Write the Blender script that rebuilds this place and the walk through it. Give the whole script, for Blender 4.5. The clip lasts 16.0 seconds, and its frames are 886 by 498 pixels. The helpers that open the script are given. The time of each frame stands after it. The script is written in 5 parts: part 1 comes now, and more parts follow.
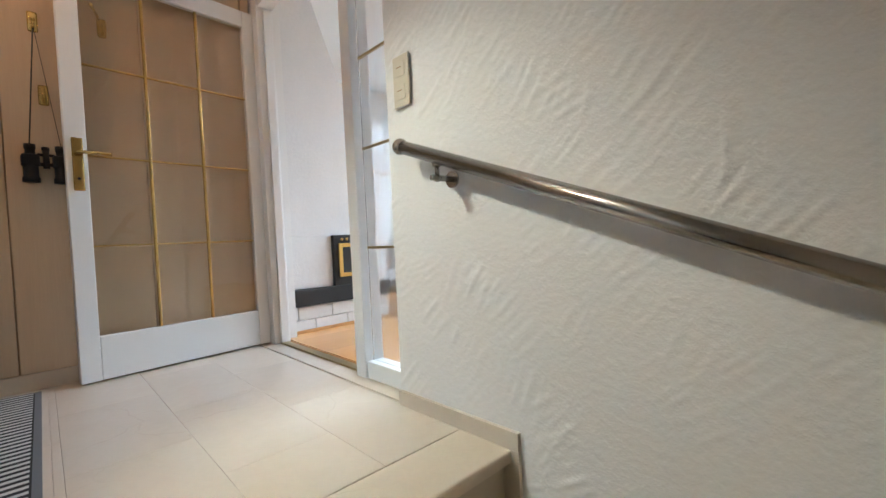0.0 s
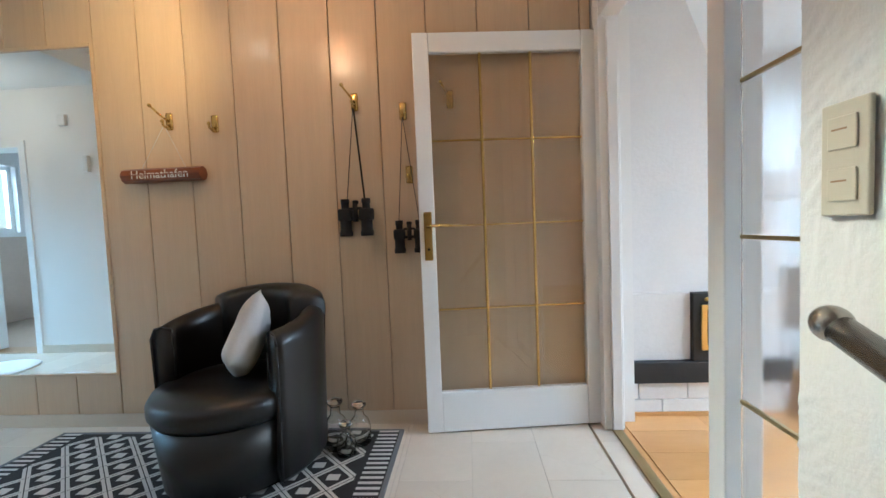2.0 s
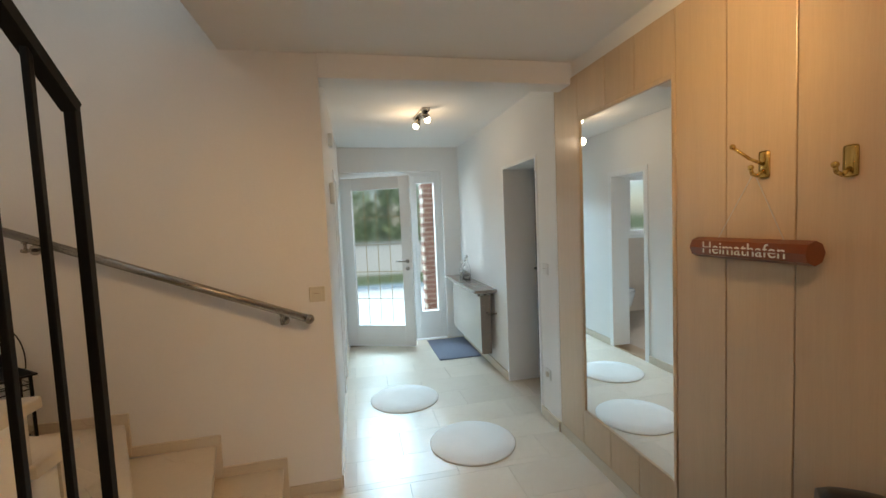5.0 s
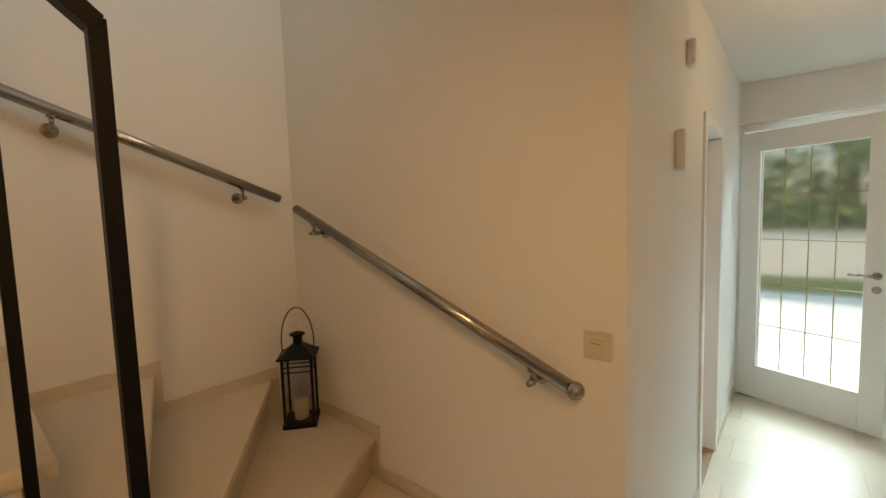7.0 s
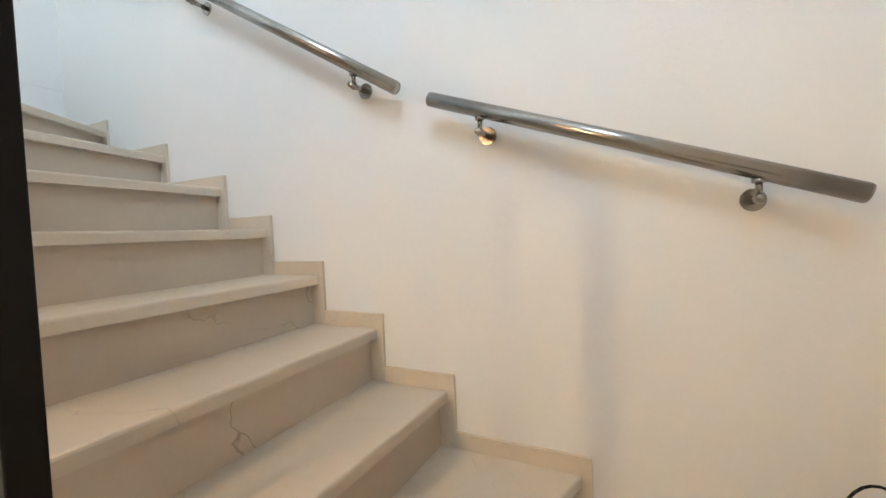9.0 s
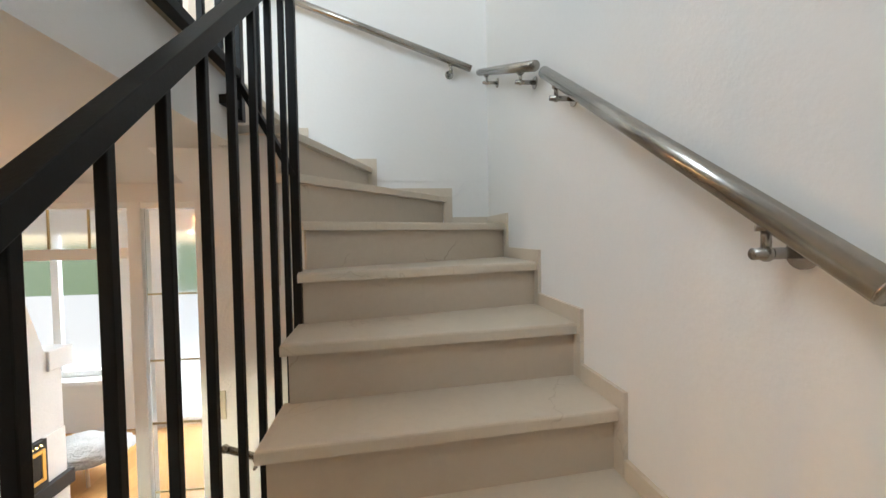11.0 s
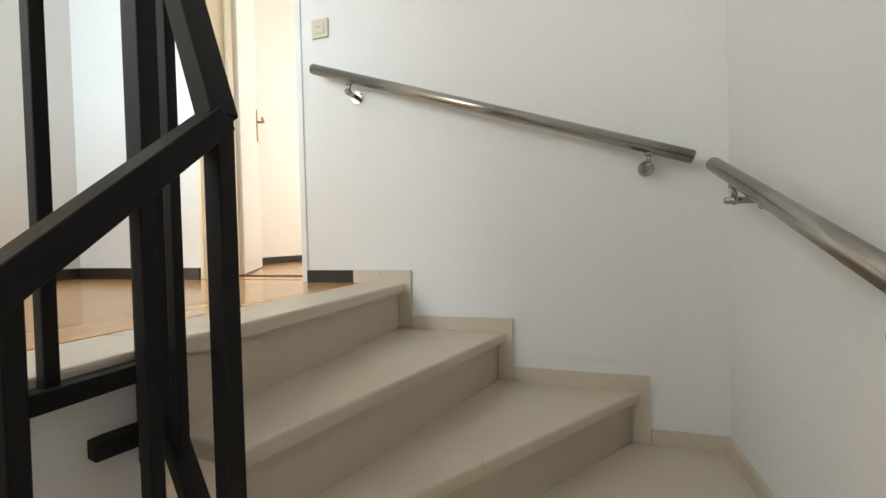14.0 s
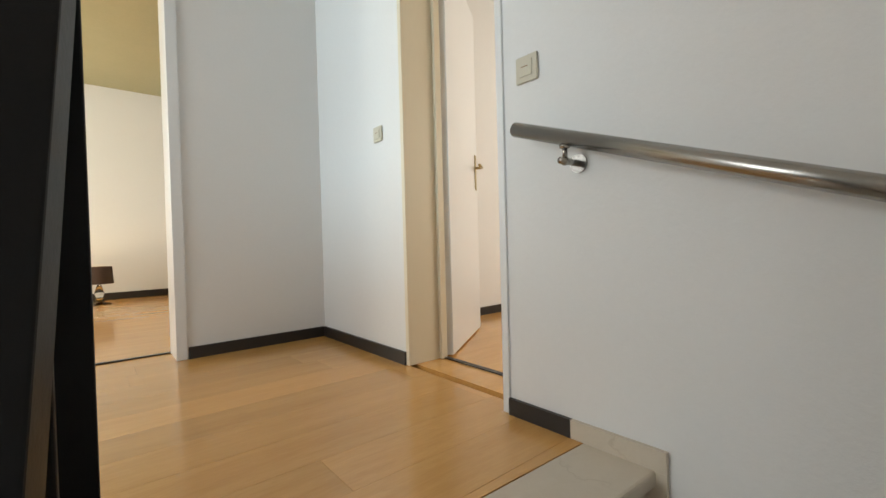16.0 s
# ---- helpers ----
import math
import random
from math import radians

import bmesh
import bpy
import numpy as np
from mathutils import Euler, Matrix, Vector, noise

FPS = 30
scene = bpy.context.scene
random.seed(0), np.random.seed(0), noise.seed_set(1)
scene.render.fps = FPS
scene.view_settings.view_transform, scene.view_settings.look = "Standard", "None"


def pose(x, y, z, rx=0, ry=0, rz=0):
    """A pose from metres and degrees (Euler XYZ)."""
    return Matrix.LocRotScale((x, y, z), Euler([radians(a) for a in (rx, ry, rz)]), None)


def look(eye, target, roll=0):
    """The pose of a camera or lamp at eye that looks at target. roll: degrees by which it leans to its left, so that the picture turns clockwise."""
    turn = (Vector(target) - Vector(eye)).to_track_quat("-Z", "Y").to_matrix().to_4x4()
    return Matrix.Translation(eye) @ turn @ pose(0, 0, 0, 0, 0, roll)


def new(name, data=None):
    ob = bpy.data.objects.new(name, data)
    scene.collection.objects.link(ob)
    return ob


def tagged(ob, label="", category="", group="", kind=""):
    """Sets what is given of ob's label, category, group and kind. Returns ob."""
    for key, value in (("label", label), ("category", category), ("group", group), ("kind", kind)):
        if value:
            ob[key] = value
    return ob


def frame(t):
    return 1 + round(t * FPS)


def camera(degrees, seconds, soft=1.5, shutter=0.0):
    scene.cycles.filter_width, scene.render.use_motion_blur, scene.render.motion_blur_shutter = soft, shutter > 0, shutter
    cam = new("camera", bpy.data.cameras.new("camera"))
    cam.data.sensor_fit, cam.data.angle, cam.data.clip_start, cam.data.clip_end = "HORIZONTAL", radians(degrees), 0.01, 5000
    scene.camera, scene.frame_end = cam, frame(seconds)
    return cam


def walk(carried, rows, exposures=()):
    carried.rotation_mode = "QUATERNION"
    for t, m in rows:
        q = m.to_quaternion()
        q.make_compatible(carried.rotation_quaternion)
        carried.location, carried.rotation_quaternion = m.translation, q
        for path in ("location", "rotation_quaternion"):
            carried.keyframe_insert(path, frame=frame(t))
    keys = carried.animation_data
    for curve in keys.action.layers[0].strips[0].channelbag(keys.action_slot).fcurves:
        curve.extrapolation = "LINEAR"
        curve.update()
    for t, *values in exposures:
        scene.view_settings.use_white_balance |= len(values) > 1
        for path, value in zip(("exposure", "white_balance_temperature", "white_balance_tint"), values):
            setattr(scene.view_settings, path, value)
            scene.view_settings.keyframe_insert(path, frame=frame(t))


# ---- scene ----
cam = camera(93.2, 16.0)
PATH = [
    (0, (0.627, -0.123, 0.596), (2.012, 1.319, 0.544), -2.7),
    (0.5, (0.769, -0.07, 0.688), (1.837, 1.619, 0.639), -2.5),
    (1, (0.863, 0.01, 0.837), (1.566, 1.881, 0.78), -2.3),
    (1.5, (0.894, 0.177, 0.96), (1.213, 2.15, 0.88), -2.2),
    (2, (0.966, 0.319, 1.058), (0.846, 2.313, 0.947), -2.3),
    (2.5, (1.009, 0.46, 1.175), (0.463, 2.38, 1.053), -2.4),
    (3, (0.986, 0.62, 1.249), (0.036, 2.376, 1.124), -2.5),
    (3.5, (0.961, 0.759, 1.345), (-0.379, 2.238, 1.208), -2.4),
    (4, (0.913, 0.912, 1.459), (-0.74, 2.029, 1.319), -2.3),
    (4.2, (0.869, 0.941, 1.503), (-0.87, 1.919, 1.365), -2.5),
    (6.3, (-0.23, 1.447, 1.539), (-2.12, 0.808, 1.399), -1.4),
    (6.5, (-0.364, 1.428, 1.542), (-2.183, 0.606, 1.401), -1.4),
    (7, (-0.685, 1.355, 1.538), (-2.209, 0.071, 1.377), -1.8),
    (7.5, (-0.935, 1.227, 1.551), (-2.003, -0.455, 1.369), -2.0),
    (8, (-1.145, 0.986, 1.456), (-1.586, -0.962, 1.357), -2.8),
    (8.5, (-1.279, 0.758, 1.514), (-1.035, -1.224, 1.403), -2.7),
    (9, (-1.386, 0.509, 1.602), (-0.488, -1.275, 1.52), -2.3),
    (9.5, (-1.387, 0.344, 1.72), (0.025, -1.07, 1.652), -2.2),
    (10, (-1.308, 0.174, 1.859), (0.427, -0.819, 1.786), -2.2),
    (10.2, (-1.285, 0.129, 1.911), (0.535, -0.697, 1.846), -1.7),
    (12.3, (-0.57, -0.234, 2.469), (1.413, 0.015, 2.383), -2.1),
    (12.5, (-0.499, -0.229, 2.519), (1.48, 0.042, 2.433), -2.0),
    (13, (-0.322, -0.201, 2.645), (1.649, 0.134, 2.591), -1.7),
    (13.5, (-0.164, -0.186, 2.766), (1.787, 0.251, 2.704), -1.6),
    (14, (-0.022, -0.214, 2.908), (1.88, 0.401, 2.863), -1.4),
    (14.5, (0.136, -0.19, 2.999), (1.956, 0.639, 2.968), -1.2),
    (15, (0.266, -0.163, 3.117), (1.951, 0.914, 3.082), -1.2),
    (15.5, (0.399, -0.104, 3.221), (1.908, 1.209, 3.192), -1.3),
    (16, (0.516, 0.01, 3.3), (1.8, 1.544, 3.267), -1.5),
]
EXPOSURES = [(0.0, 0.02, 5500, 6), (2.0, 0.15, 5250, 3), (2.5, 0.12, 5450, 3), (3.0, 0.0, 6350, 6), (3.5, -0.22, 6600, 8), (4.2, -0.4, 6700, 8), (6.5, -0.5, 6900, 11), (7.0, -0.5, 8700, 11), (7.5, -0.28, 9500, 9), (8.0, 0.45, 6600, 4), (8.5, 0.64, 5700, 3), (9.0, 0.75, 5700, 3), (9.5, 0.5, 5600, 3), (10.0, 0.38, 5850, 4), (12.5, 0.05, 6600, 9), (13.5, 0.0, 6850, 9), (14.5, -0.38, 7050, 10), (15.5, -0.72, 7050, 10), (16.0, -0.82, 7050, 10)]
walk(cam, [(t, look(eye, target, roll)) for t, eye, target, roll in PATH], EXPOSURES)

# ---- light ----
world = bpy.data.worlds.new("sky")
scene.world = world
world.use_nodes = True
wn, wl = world.node_tree.nodes, world.node_tree.links
sky = wn.new("ShaderNodeTexSky")
sky.sky_type, sky.sun_disc = "NISHITA", False
sky.sun_elevation, sky.sun_rotation = radians(46), radians(23)
wl.new(sky.outputs[0], wn["Background"].inputs[0])
wn["Background"].inputs[1].default_value = 0.15


def lamp(name, kind, m, energy, colour, **more):
    data = bpy.data.lights.new(name, kind)
    data.energy, data.color = energy, colour
    if kind == "AREA":
        data.shape, data.size, data.size_y = "RECTANGLE", more["w"], more["h"]
    elif kind == "SUN":
        data.angle = radians(more.get("angle", 0.5))
    else:
        data.shadow_soft_size = more.get("r", 0.03)
        if kind == "SPOT":
            data.spot_size, data.spot_blend = radians(more["cone"]), 0.85
    ob = new(name, data)
    ob.matrix_world = m
    return ob


UP_FLOOR = 2.735
DAY, WARM = (0.86, 0.94, 1.0), (1.0, 0.68, 0.36)
lamp("sun", "SUN", look((3, 7, 8), (0, 0, 0)), 5.0, (1.0, 0.95, 0.86))
# area lamps added for daylight: outside the lower openings, before unseen windows upstairs
lamp("entrance_daylight", "AREA", look((-8.5, 1.65, 3.7), (-4.4, 1.65, 1.0)), 950, (0.50, 0.79, 1.0), w=3.0, h=1.6)
lamp("living_daylight", "AREA", look((5.5, 1.2, 3.1), (3, 1.5, 0.7)), 330, DAY, w=2.5, h=1.6)
lamp("living_daylight_north", "AREA", look((5.9, 4.1, 3.3), (3.4, 3.4, 0.8)), 170, DAY, w=1.6, h=1.6)
lamp("bath_daylight", "AREA", look((-6.3, -0.35, 2.3), (-4.2, -0.1, 1.0)), 220, DAY, w=1.2, h=1.2)
lamp("bedroom_fill", "AREA", look((4.0, 0.2, 4.2), (3, 2, 3.6)), 50, (1.0, 0.97, 0.9), w=1.2, h=1.2)
lamp("north_room_fill", "AREA", look((-1.6, 4.6, 4.1), (1, 4.6, 3.7)), 110, (1.0, 0.97, 0.86), w=1.4, h=1.3)
lamp("landing_fill", "AREA", look((-1.55, 1.6, 4.3), (1.0, 0.6, 3.4)), 58, (0.82, 0.91, 1.0), w=1.3, h=1.2)
# lamps under the hall ceilings
lamp("hall_spot", "SPOT", look((-0.45, 1.86, 2.23), (-0.82, 2.52, 1.98)), 20, (1.0, 0.66, 0.28), cone=95)
lamp("hall_spot", "SPOT", look((-0.41, 1.76, 2.22), (-1.3, 0.2, 0.7)), 50, (1.0, 0.62, 0.27), cone=105, r=0.06)
lamp("hall_spot", "SPOT", look((0.14, 1.74, 2.20), (1.55, 0.60, 0.08)), 165, (1.0, 0.92, 0.68), cone=52, r=0.02)
lamp("hall_bulb", "POINT", pose(0.14, 1.76, 2.20), 7.5, (1.0, 0.60, 0.30))
lamp("attic_lamp", "POINT", pose(0.56, 5.72, UP_FLOOR + 0.36), 5, (1.0, 0.76, 0.45))
lamp("entrance_spot", "POINT", pose(-3.08, 1.72, 2.22), 6, (1.0, 0.72, 0.45), r=0.03)

# ---- materials ----


def material(name, colour, rough=0.6, metal=0.0, **more):
    """A procedural surface: two scales of tone, and relief. axis stretches the grain along one axis."""
    m = bpy.data.materials.new(name)
    m.use_nodes = True
    nodes, links = m.node_tree.nodes, m.node_tree.links
    bsdf = nodes["Principled BSDF"]
    bsdf.inputs["Roughness"].default_value, bsdf.inputs["Metallic"].default_value = rough, metal
    bsdf.inputs["Specular IOR Level"].default_value = more.get("spec", 0.5)
    coord = nodes.new("ShaderNodeTexCoord")
    mapping = nodes.new("ShaderNodeMapping")
    mapping.inputs["Scale"].default_value = more.get("stretch", (1, 1, 1))
    links.new(coord.outputs["Object"], mapping.inputs[0])
    if more.get("shift"):
        info = nodes.new("ShaderNodeObjectInfo")
        times = nodes.new("ShaderNodeMath")
        times.operation = "MULTIPLY"
        times.inputs[1].default_value = 37.0
        links.new(info.outputs["Random"], times.inputs[0])
        links.new(times.outputs[0], mapping.inputs["Location"])

    def grain(scale, detail=4.0, rough_=0.6, warp=0.0):
        n = nodes.new("ShaderNodeTexNoise")
        n.inputs["Scale"].default_value, n.inputs["Detail"].default_value = scale, detail
        n.inputs["Roughness"].default_value, n.inputs["Distortion"].default_value = rough_, warp
        links.new(mapping.outputs[0], n.inputs["Vector"])
        return n.outputs["Fac"]

    a, b = grain(more.get("coarse", 2.0), 3), grain(more.get("fine", 40.0), 5, 0.65, more.get("warp", 0.0))
    dark = more.get("dark", tuple(c * 0.8 for c in colour))
    ramp = nodes.new("ShaderNodeMix")
    ramp.data_type = "RGBA"
    ramp.inputs[6].default_value, ramp.inputs[7].default_value = (*dark, 1), (*colour, 1)
    mixed = nodes.new("ShaderNodeMath")
    mixed.operation = "MULTIPLY_ADD"
    links.new(a, mixed.inputs[0])
    mixed.inputs[1].default_value = more.get("amount_coarse", 0.6)
    spread = nodes.new("ShaderNodeMath")
    spread.operation = "MULTIPLY"
    spread.inputs[1].default_value = more.get("amount_fine", 0.6)
    links.new(b, spread.inputs[0])
    links.new(spread.outputs[0], mixed.inputs[2])
    mixed.use_clamp = True
    links.new(mixed.outputs[0], ramp.inputs[0])
    out = ramp.outputs[2]
    if more.get("vein"):
        lines = nodes.new("ShaderNodeTexVoronoi")
        lines.feature = "DISTANCE_TO_EDGE"
        lines.inputs["Scale"].default_value = more.get("vein_scale", 2.2)
        bend = nodes.new("ShaderNodeVectorMath")
        bend.operation = "MULTIPLY_ADD"
        wob = nodes.new("ShaderNodeTexNoise")
        wob.inputs["Scale"].default_value, wob.inputs["Detail"].default_value = 5.0, 4.0
        links.new(mapping.outputs[0], wob.inputs["Vector"])
        links.new(wob.outputs["Color"], bend.inputs[0])
        bend.inputs[1].default_value = (0.25, 0.25, 0.25)
        links.new(mapping.outputs[0], bend.inputs[2])
        links.new(bend.outputs[0], lines.inputs["Vector"])
        thin = nodes.new("ShaderNodeMapRange")
        thin.inputs[1].default_value, thin.inputs[2].default_value = 0.0, more.get("vein_width", 0.006)
        thin.inputs[3].default_value, thin.inputs[4].default_value = more.get("vein_strength", 0.5), 0.0
        links.new(lines.outputs["Distance"], thin.inputs[0])
        some = nodes.new("ShaderNodeMath")
        some.operation = "MULTIPLY"
        links.new(thin.outputs[0], some.inputs[0])
        patch = nodes.new("ShaderNodeMapRange")
        patch.inputs[1].default_value, patch.inputs[2].default_value = 0.46, 0.60
        links.new(a, patch.inputs[0])
        links.new(patch.outputs[0], some.inputs[1])
        veins = nodes.new("ShaderNodeMix")
        veins.data_type = "RGBA"
        veins.inputs[7].default_value = (*more["vein"], 1)
        links.new(some.outputs[0], veins.inputs[0])
        links.new(out, veins.inputs[6])
        out = veins.outputs[2]
    if more.get("vary"):
        info = nodes.new("ShaderNodeObjectInfo")
        tone = nodes.new("ShaderNodeHueSaturation")
        spanner = nodes.new("ShaderNodeMapRange")
        spanner.inputs[3].default_value, spanner.inputs[4].default_value = 1 - more["vary"], 1 + more["vary"]
        links.new(info.outputs["Random"], spanner.inputs[0])
        links.new(spanner.outputs[0], tone.inputs["Value"])
        links.new(out, tone.inputs["Color"])
        out = tone.outputs[0]
    links.new(out, bsdf.inputs["Base Color"])
    if more.get("bump"):
        bump = nodes.new("ShaderNodeBump")
        bump.inputs["Strength"].default_value = more.get("bump_strength", 0.6)
        bump.inputs["Distance"].default_value = more["bump"]
        links.new(b, bump.inputs["Height"])
        links.new(bump.outputs[0], bsdf.inputs["Normal"])
    if more.get("gloss"):
        spot = nodes.new("ShaderNodeMapRange")
        spot.inputs[3].default_value, spot.inputs[4].default_value = rough - more["gloss"], rough + more["gloss"]
        links.new(a, spot.inputs[0])
        links.new(spot.outputs[0], bsdf.inputs["Roughness"])
    if more.get("coat"):
        bsdf.inputs["Coat Weight"].default_value, bsdf.inputs["Coat Roughness"].default_value = more["coat"], more.get("coat_rough", 0.12)
    return m


def glass(name, tint=(1, 1, 1), rough=0.0, ripple=0.0, scale=6.0, stretch=(1, 1, 1)):
    m = bpy.data.materials.new(name)
    m.use_nodes = True
    nodes, links = m.node_tree.nodes, m.node_tree.links
    bsdf = nodes["Principled BSDF"]
    bsdf.inputs["Base Color"].default_value = (*tint, 1)
    bsdf.inputs["Transmission Weight"].default_value, bsdf.inputs["Roughness"].default_value = 1.0, rough
    bsdf.inputs["IOR"].default_value = 1.45
    if ripple:
        coord, mapping = nodes.new("ShaderNodeTexCoord"), nodes.new("ShaderNodeMapping")
        mapping.inputs["Scale"].default_value = stretch
        links.new(coord.outputs["Object"], mapping.inputs[0])
        n = nodes.new("ShaderNodeTexNoise")
        n.inputs["Scale"].default_value, n.inputs["Detail"].default_value = scale, 2.0
        links.new(mapping.outputs[0], n.inputs["Vector"])
        bump = nodes.new("ShaderNodeBump")
        bump.inputs["Strength"].default_value, bump.inputs["Distance"].default_value = 1.0, ripple
        links.new(n.outputs["Fac"], bump.inputs["Height"])
        links.new(bump.outputs[0], bsdf.inputs["Normal"])
    return m


def glow(name, colour, strength):
    m = bpy.data.materials.new(name)
    m.use_nodes = True
    bsdf = m.node_tree.nodes["Principled BSDF"]
    bsdf.inputs["Emission Color"].default_value, bsdf.inputs["Emission Strength"].default_value = (*colour, 1), strength
    return m


M = {}
M["plaster"] = material("white_plaster", (0.80, 0.79, 0.77), 0.85, coarse=1.3, fine=70, dark=(0.74, 0.73, 0.71), bump=0.0014, spec=0.2)
M["ceiling"] = material("ceiling_paint", (0.78, 0.77, 0.75), 0.9, coarse=1.0, fine=50, dark=(0.74, 0.73, 0.71), bump=0.002, spec=0.2)
M["trowel"] = material("trowelled_plaster", (0.80, 0.79, 0.77), 0.8, coarse=1.3, fine=60, dark=(0.75, 0.74, 0.72), bump=0.004, spec=0.25)
M["stone"] = material("beige_limestone", (0.66, 0.58, 0.47), 0.38, coarse=3.0, fine=22, dark=(0.54, 0.46, 0.36), warp=1.5, shift=True, vary=0.05,
                      vein=(0.40, 0.31, 0.21), vein_scale=1.6, vein_width=0.004, vein_strength=0.5, bump=0.0006, gloss=0.1)
M["tile"] = material("polished_beige_tile", (0.70, 0.62, 0.52), 0.22, coarse=2.2, fine=14, dark=(0.60, 0.52, 0.42), warp=1.2, shift=True, vary=0.05,
                     vein=(0.50, 0.41, 0.31), vein_scale=1.7, vein_strength=0.35, gloss=0.06)
M["joint"] = material("grey_joint", (0.66, 0.58, 0.48), 0.9, fine=80)
# riser limestone: a darker, rougher mix than the treads' stone
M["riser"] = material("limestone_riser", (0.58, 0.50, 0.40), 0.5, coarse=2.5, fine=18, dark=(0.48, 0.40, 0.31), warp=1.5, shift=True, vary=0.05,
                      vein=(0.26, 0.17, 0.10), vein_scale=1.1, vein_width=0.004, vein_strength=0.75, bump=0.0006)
M["panel"] = material("light_oak_panel", (0.62, 0.46, 0.30), 0.31, coarse=3.0, fine=24, stretch=(8, 8, 0.35), dark=(0.47, 0.34, 0.22), warp=0.7,
                      shift=True, vary=0.06, bump=0.0005, gloss=0.06, spec=0.45, coat=0.4, coat_rough=0.2)
M["groove"] = material("brown_groove", (0.36, 0.23, 0.13), 0.7)
M["parquet"] = material("amber_wood_floor", (0.68, 0.38, 0.12), 0.2, coarse=2.5, fine=10, stretch=(0.6, 5, 5), dark=(0.42, 0.18, 0.045), warp=2.2,
                        shift=True, vary=0.12, coat=0.3, gloss=0.05)
M["oak_floor"] = material("oak_floor", (0.62, 0.34, 0.13), 0.24, coarse=2.5, fine=12, stretch=(0.6, 5, 5), dark=(0.46, 0.22, 0.07), warp=1.0, shift=True, vary=0.1)
M["white"] = material("white_lacquer", (0.80, 0.80, 0.79), 0.32, coarse=2, fine=60, dark=(0.76, 0.76, 0.75), bump=0.0003)
M["cream"] = material("cream_lacquer", (0.76, 0.68, 0.52), 0.4, coarse=2, fine=50, dark=(0.72, 0.63, 0.47), stretch=(1, 1, 0.3))
M["black"] = material("black_painted_steel", (0.006, 0.0055, 0.005), 0.45, coarse=6, fine=90, dark=(0.003, 0.003, 0.003), bump=0.0006, gloss=0.08, spec=0.2)
M["darkbase"] = material("dark_skirting", (0.022, 0.018, 0.016), 0.4, fine=60)
M["steel"] = material("brushed_steel", (0.40, 0.38, 0.35), 0.25, 1.0, coarse=4, fine=120, dark=(0.32, 0.30, 0.27), gloss=0.05)
M["brass"] = material("polished_brass", (0.66, 0.46, 0.16), 0.22, 1.0, coarse=8, fine=60, dark=(0.5, 0.33, 0.1), gloss=0.06)
M["brass_dull"] = material("aged_brass", (0.46, 0.36, 0.18), 0.35, 1.0, coarse=8, fine=60)
M["leather"] = material("black_leather", (0.012, 0.012, 0.013), 0.33, coarse=4, fine=160, dark=(0.008, 0.008, 0.008), bump=0.0008, gloss=0.06)
M["plastic"] = material("ivory_plastic", (0.62, 0.57, 0.45), 0.35, fine=60, dark=(0.58, 0.53, 0.42))
M["whiteplastic"] = material("white_plastic", (0.78, 0.77, 0.74), 0.4, fine=60)
M["blackplastic"] = material("black_rubber", (0.006, 0.006, 0.007), 0.5, fine=150, bump=0.0005, spec=0.3)
M["mirror"] = material("mirror_silver", (0.93, 0.95, 0.95), 0.012, 1.0, amount_coarse=0, amount_fine=0, dark=(0.93, 0.95, 0.95))
M["glass"] = glass("clear_glass")
M["ripple"] = glass("rippled_glass", (0.96, 0.98, 1.0), 0.10, 0.012, 5.0, (1, 1, 0.35))
M["leafglass"] = glass("clear_door_glass", (0.97, 0.95, 0.9), 0.0, 0.0008, 3.0)
M["rugwhite"] = material("white_pile", (0.86, 0.85, 0.83), 0.95, coarse=8, fine=160, dark=(0.76, 0.75, 0.73), bump=0.004, bump_strength=1.0)
M["rugblack"] = material("charcoal_weave", (0.022, 0.022, 0.024), 0.95, coarse=8, fine=220, bump=0.003)
M["rugcream"] = material("cream_weave", (0.62, 0.60, 0.56), 0.95, coarse=8, fine=220, bump=0.003)
M["ruggrey"] = material("grey_binding", (0.16, 0.16, 0.17), 0.95, fine=200)
M["mat"] = material("blue_grey_weave", (0.17, 0.19, 0.25), 0.95, coarse=14, fine=180, dark=(0.09, 0.10, 0.14), stretch=(1, 6, 1), bump=0.004)
M["cushion"] = material("grey_satin", (0.62, 0.61, 0.60), 0.5, coarse=9, fine=150, dark=(0.42, 0.41, 0.41), bump=0.002)
M["signwood"] = material("varnished_mahogany", (0.23, 0.065, 0.022), 0.3, coarse=5, fine=20, stretch=(0.5, 5, 5), dark=(0.14, 0.035, 0.012))
M["bark"] = material("grey_brown_bark", (0.10, 0.08, 0.06), 0.9, coarse=4, fine=30, stretch=(4, 4, 0.6), dark=(0.05, 0.04, 0.03), bump=0.01)
M["marble"] = material("grey_brown_marble", (0.30, 0.25, 0.21), 0.2, coarse=6, fine=20, dark=(0.16, 0.13, 0.11), warp=1.5, vein=(0.6, 0.55, 0.5), vein_scale=5)
M["radiator"] = material("radiator_enamel", (0.76, 0.75, 0.70), 0.35, fine=50)
M["greydoor"] = material("dark_grey_door", (0.05, 0.055, 0.06), 0.45, coarse=2, fine=40, stretch=(1, 1, 0.3))
M["bathtile"] = material("beige_bath_tile", (0.62, 0.50, 0.40), 0.25, coarse=3, fine=20, shift=True, vary=0.06)
M["wax"] = material("cream_wax", (0.80, 0.70, 0.52), 0.5, coarse=6, fine=30)
M["ceramic"] = material("white_ceramic", (0.82, 0.82, 0.81), 0.1, fine=30)
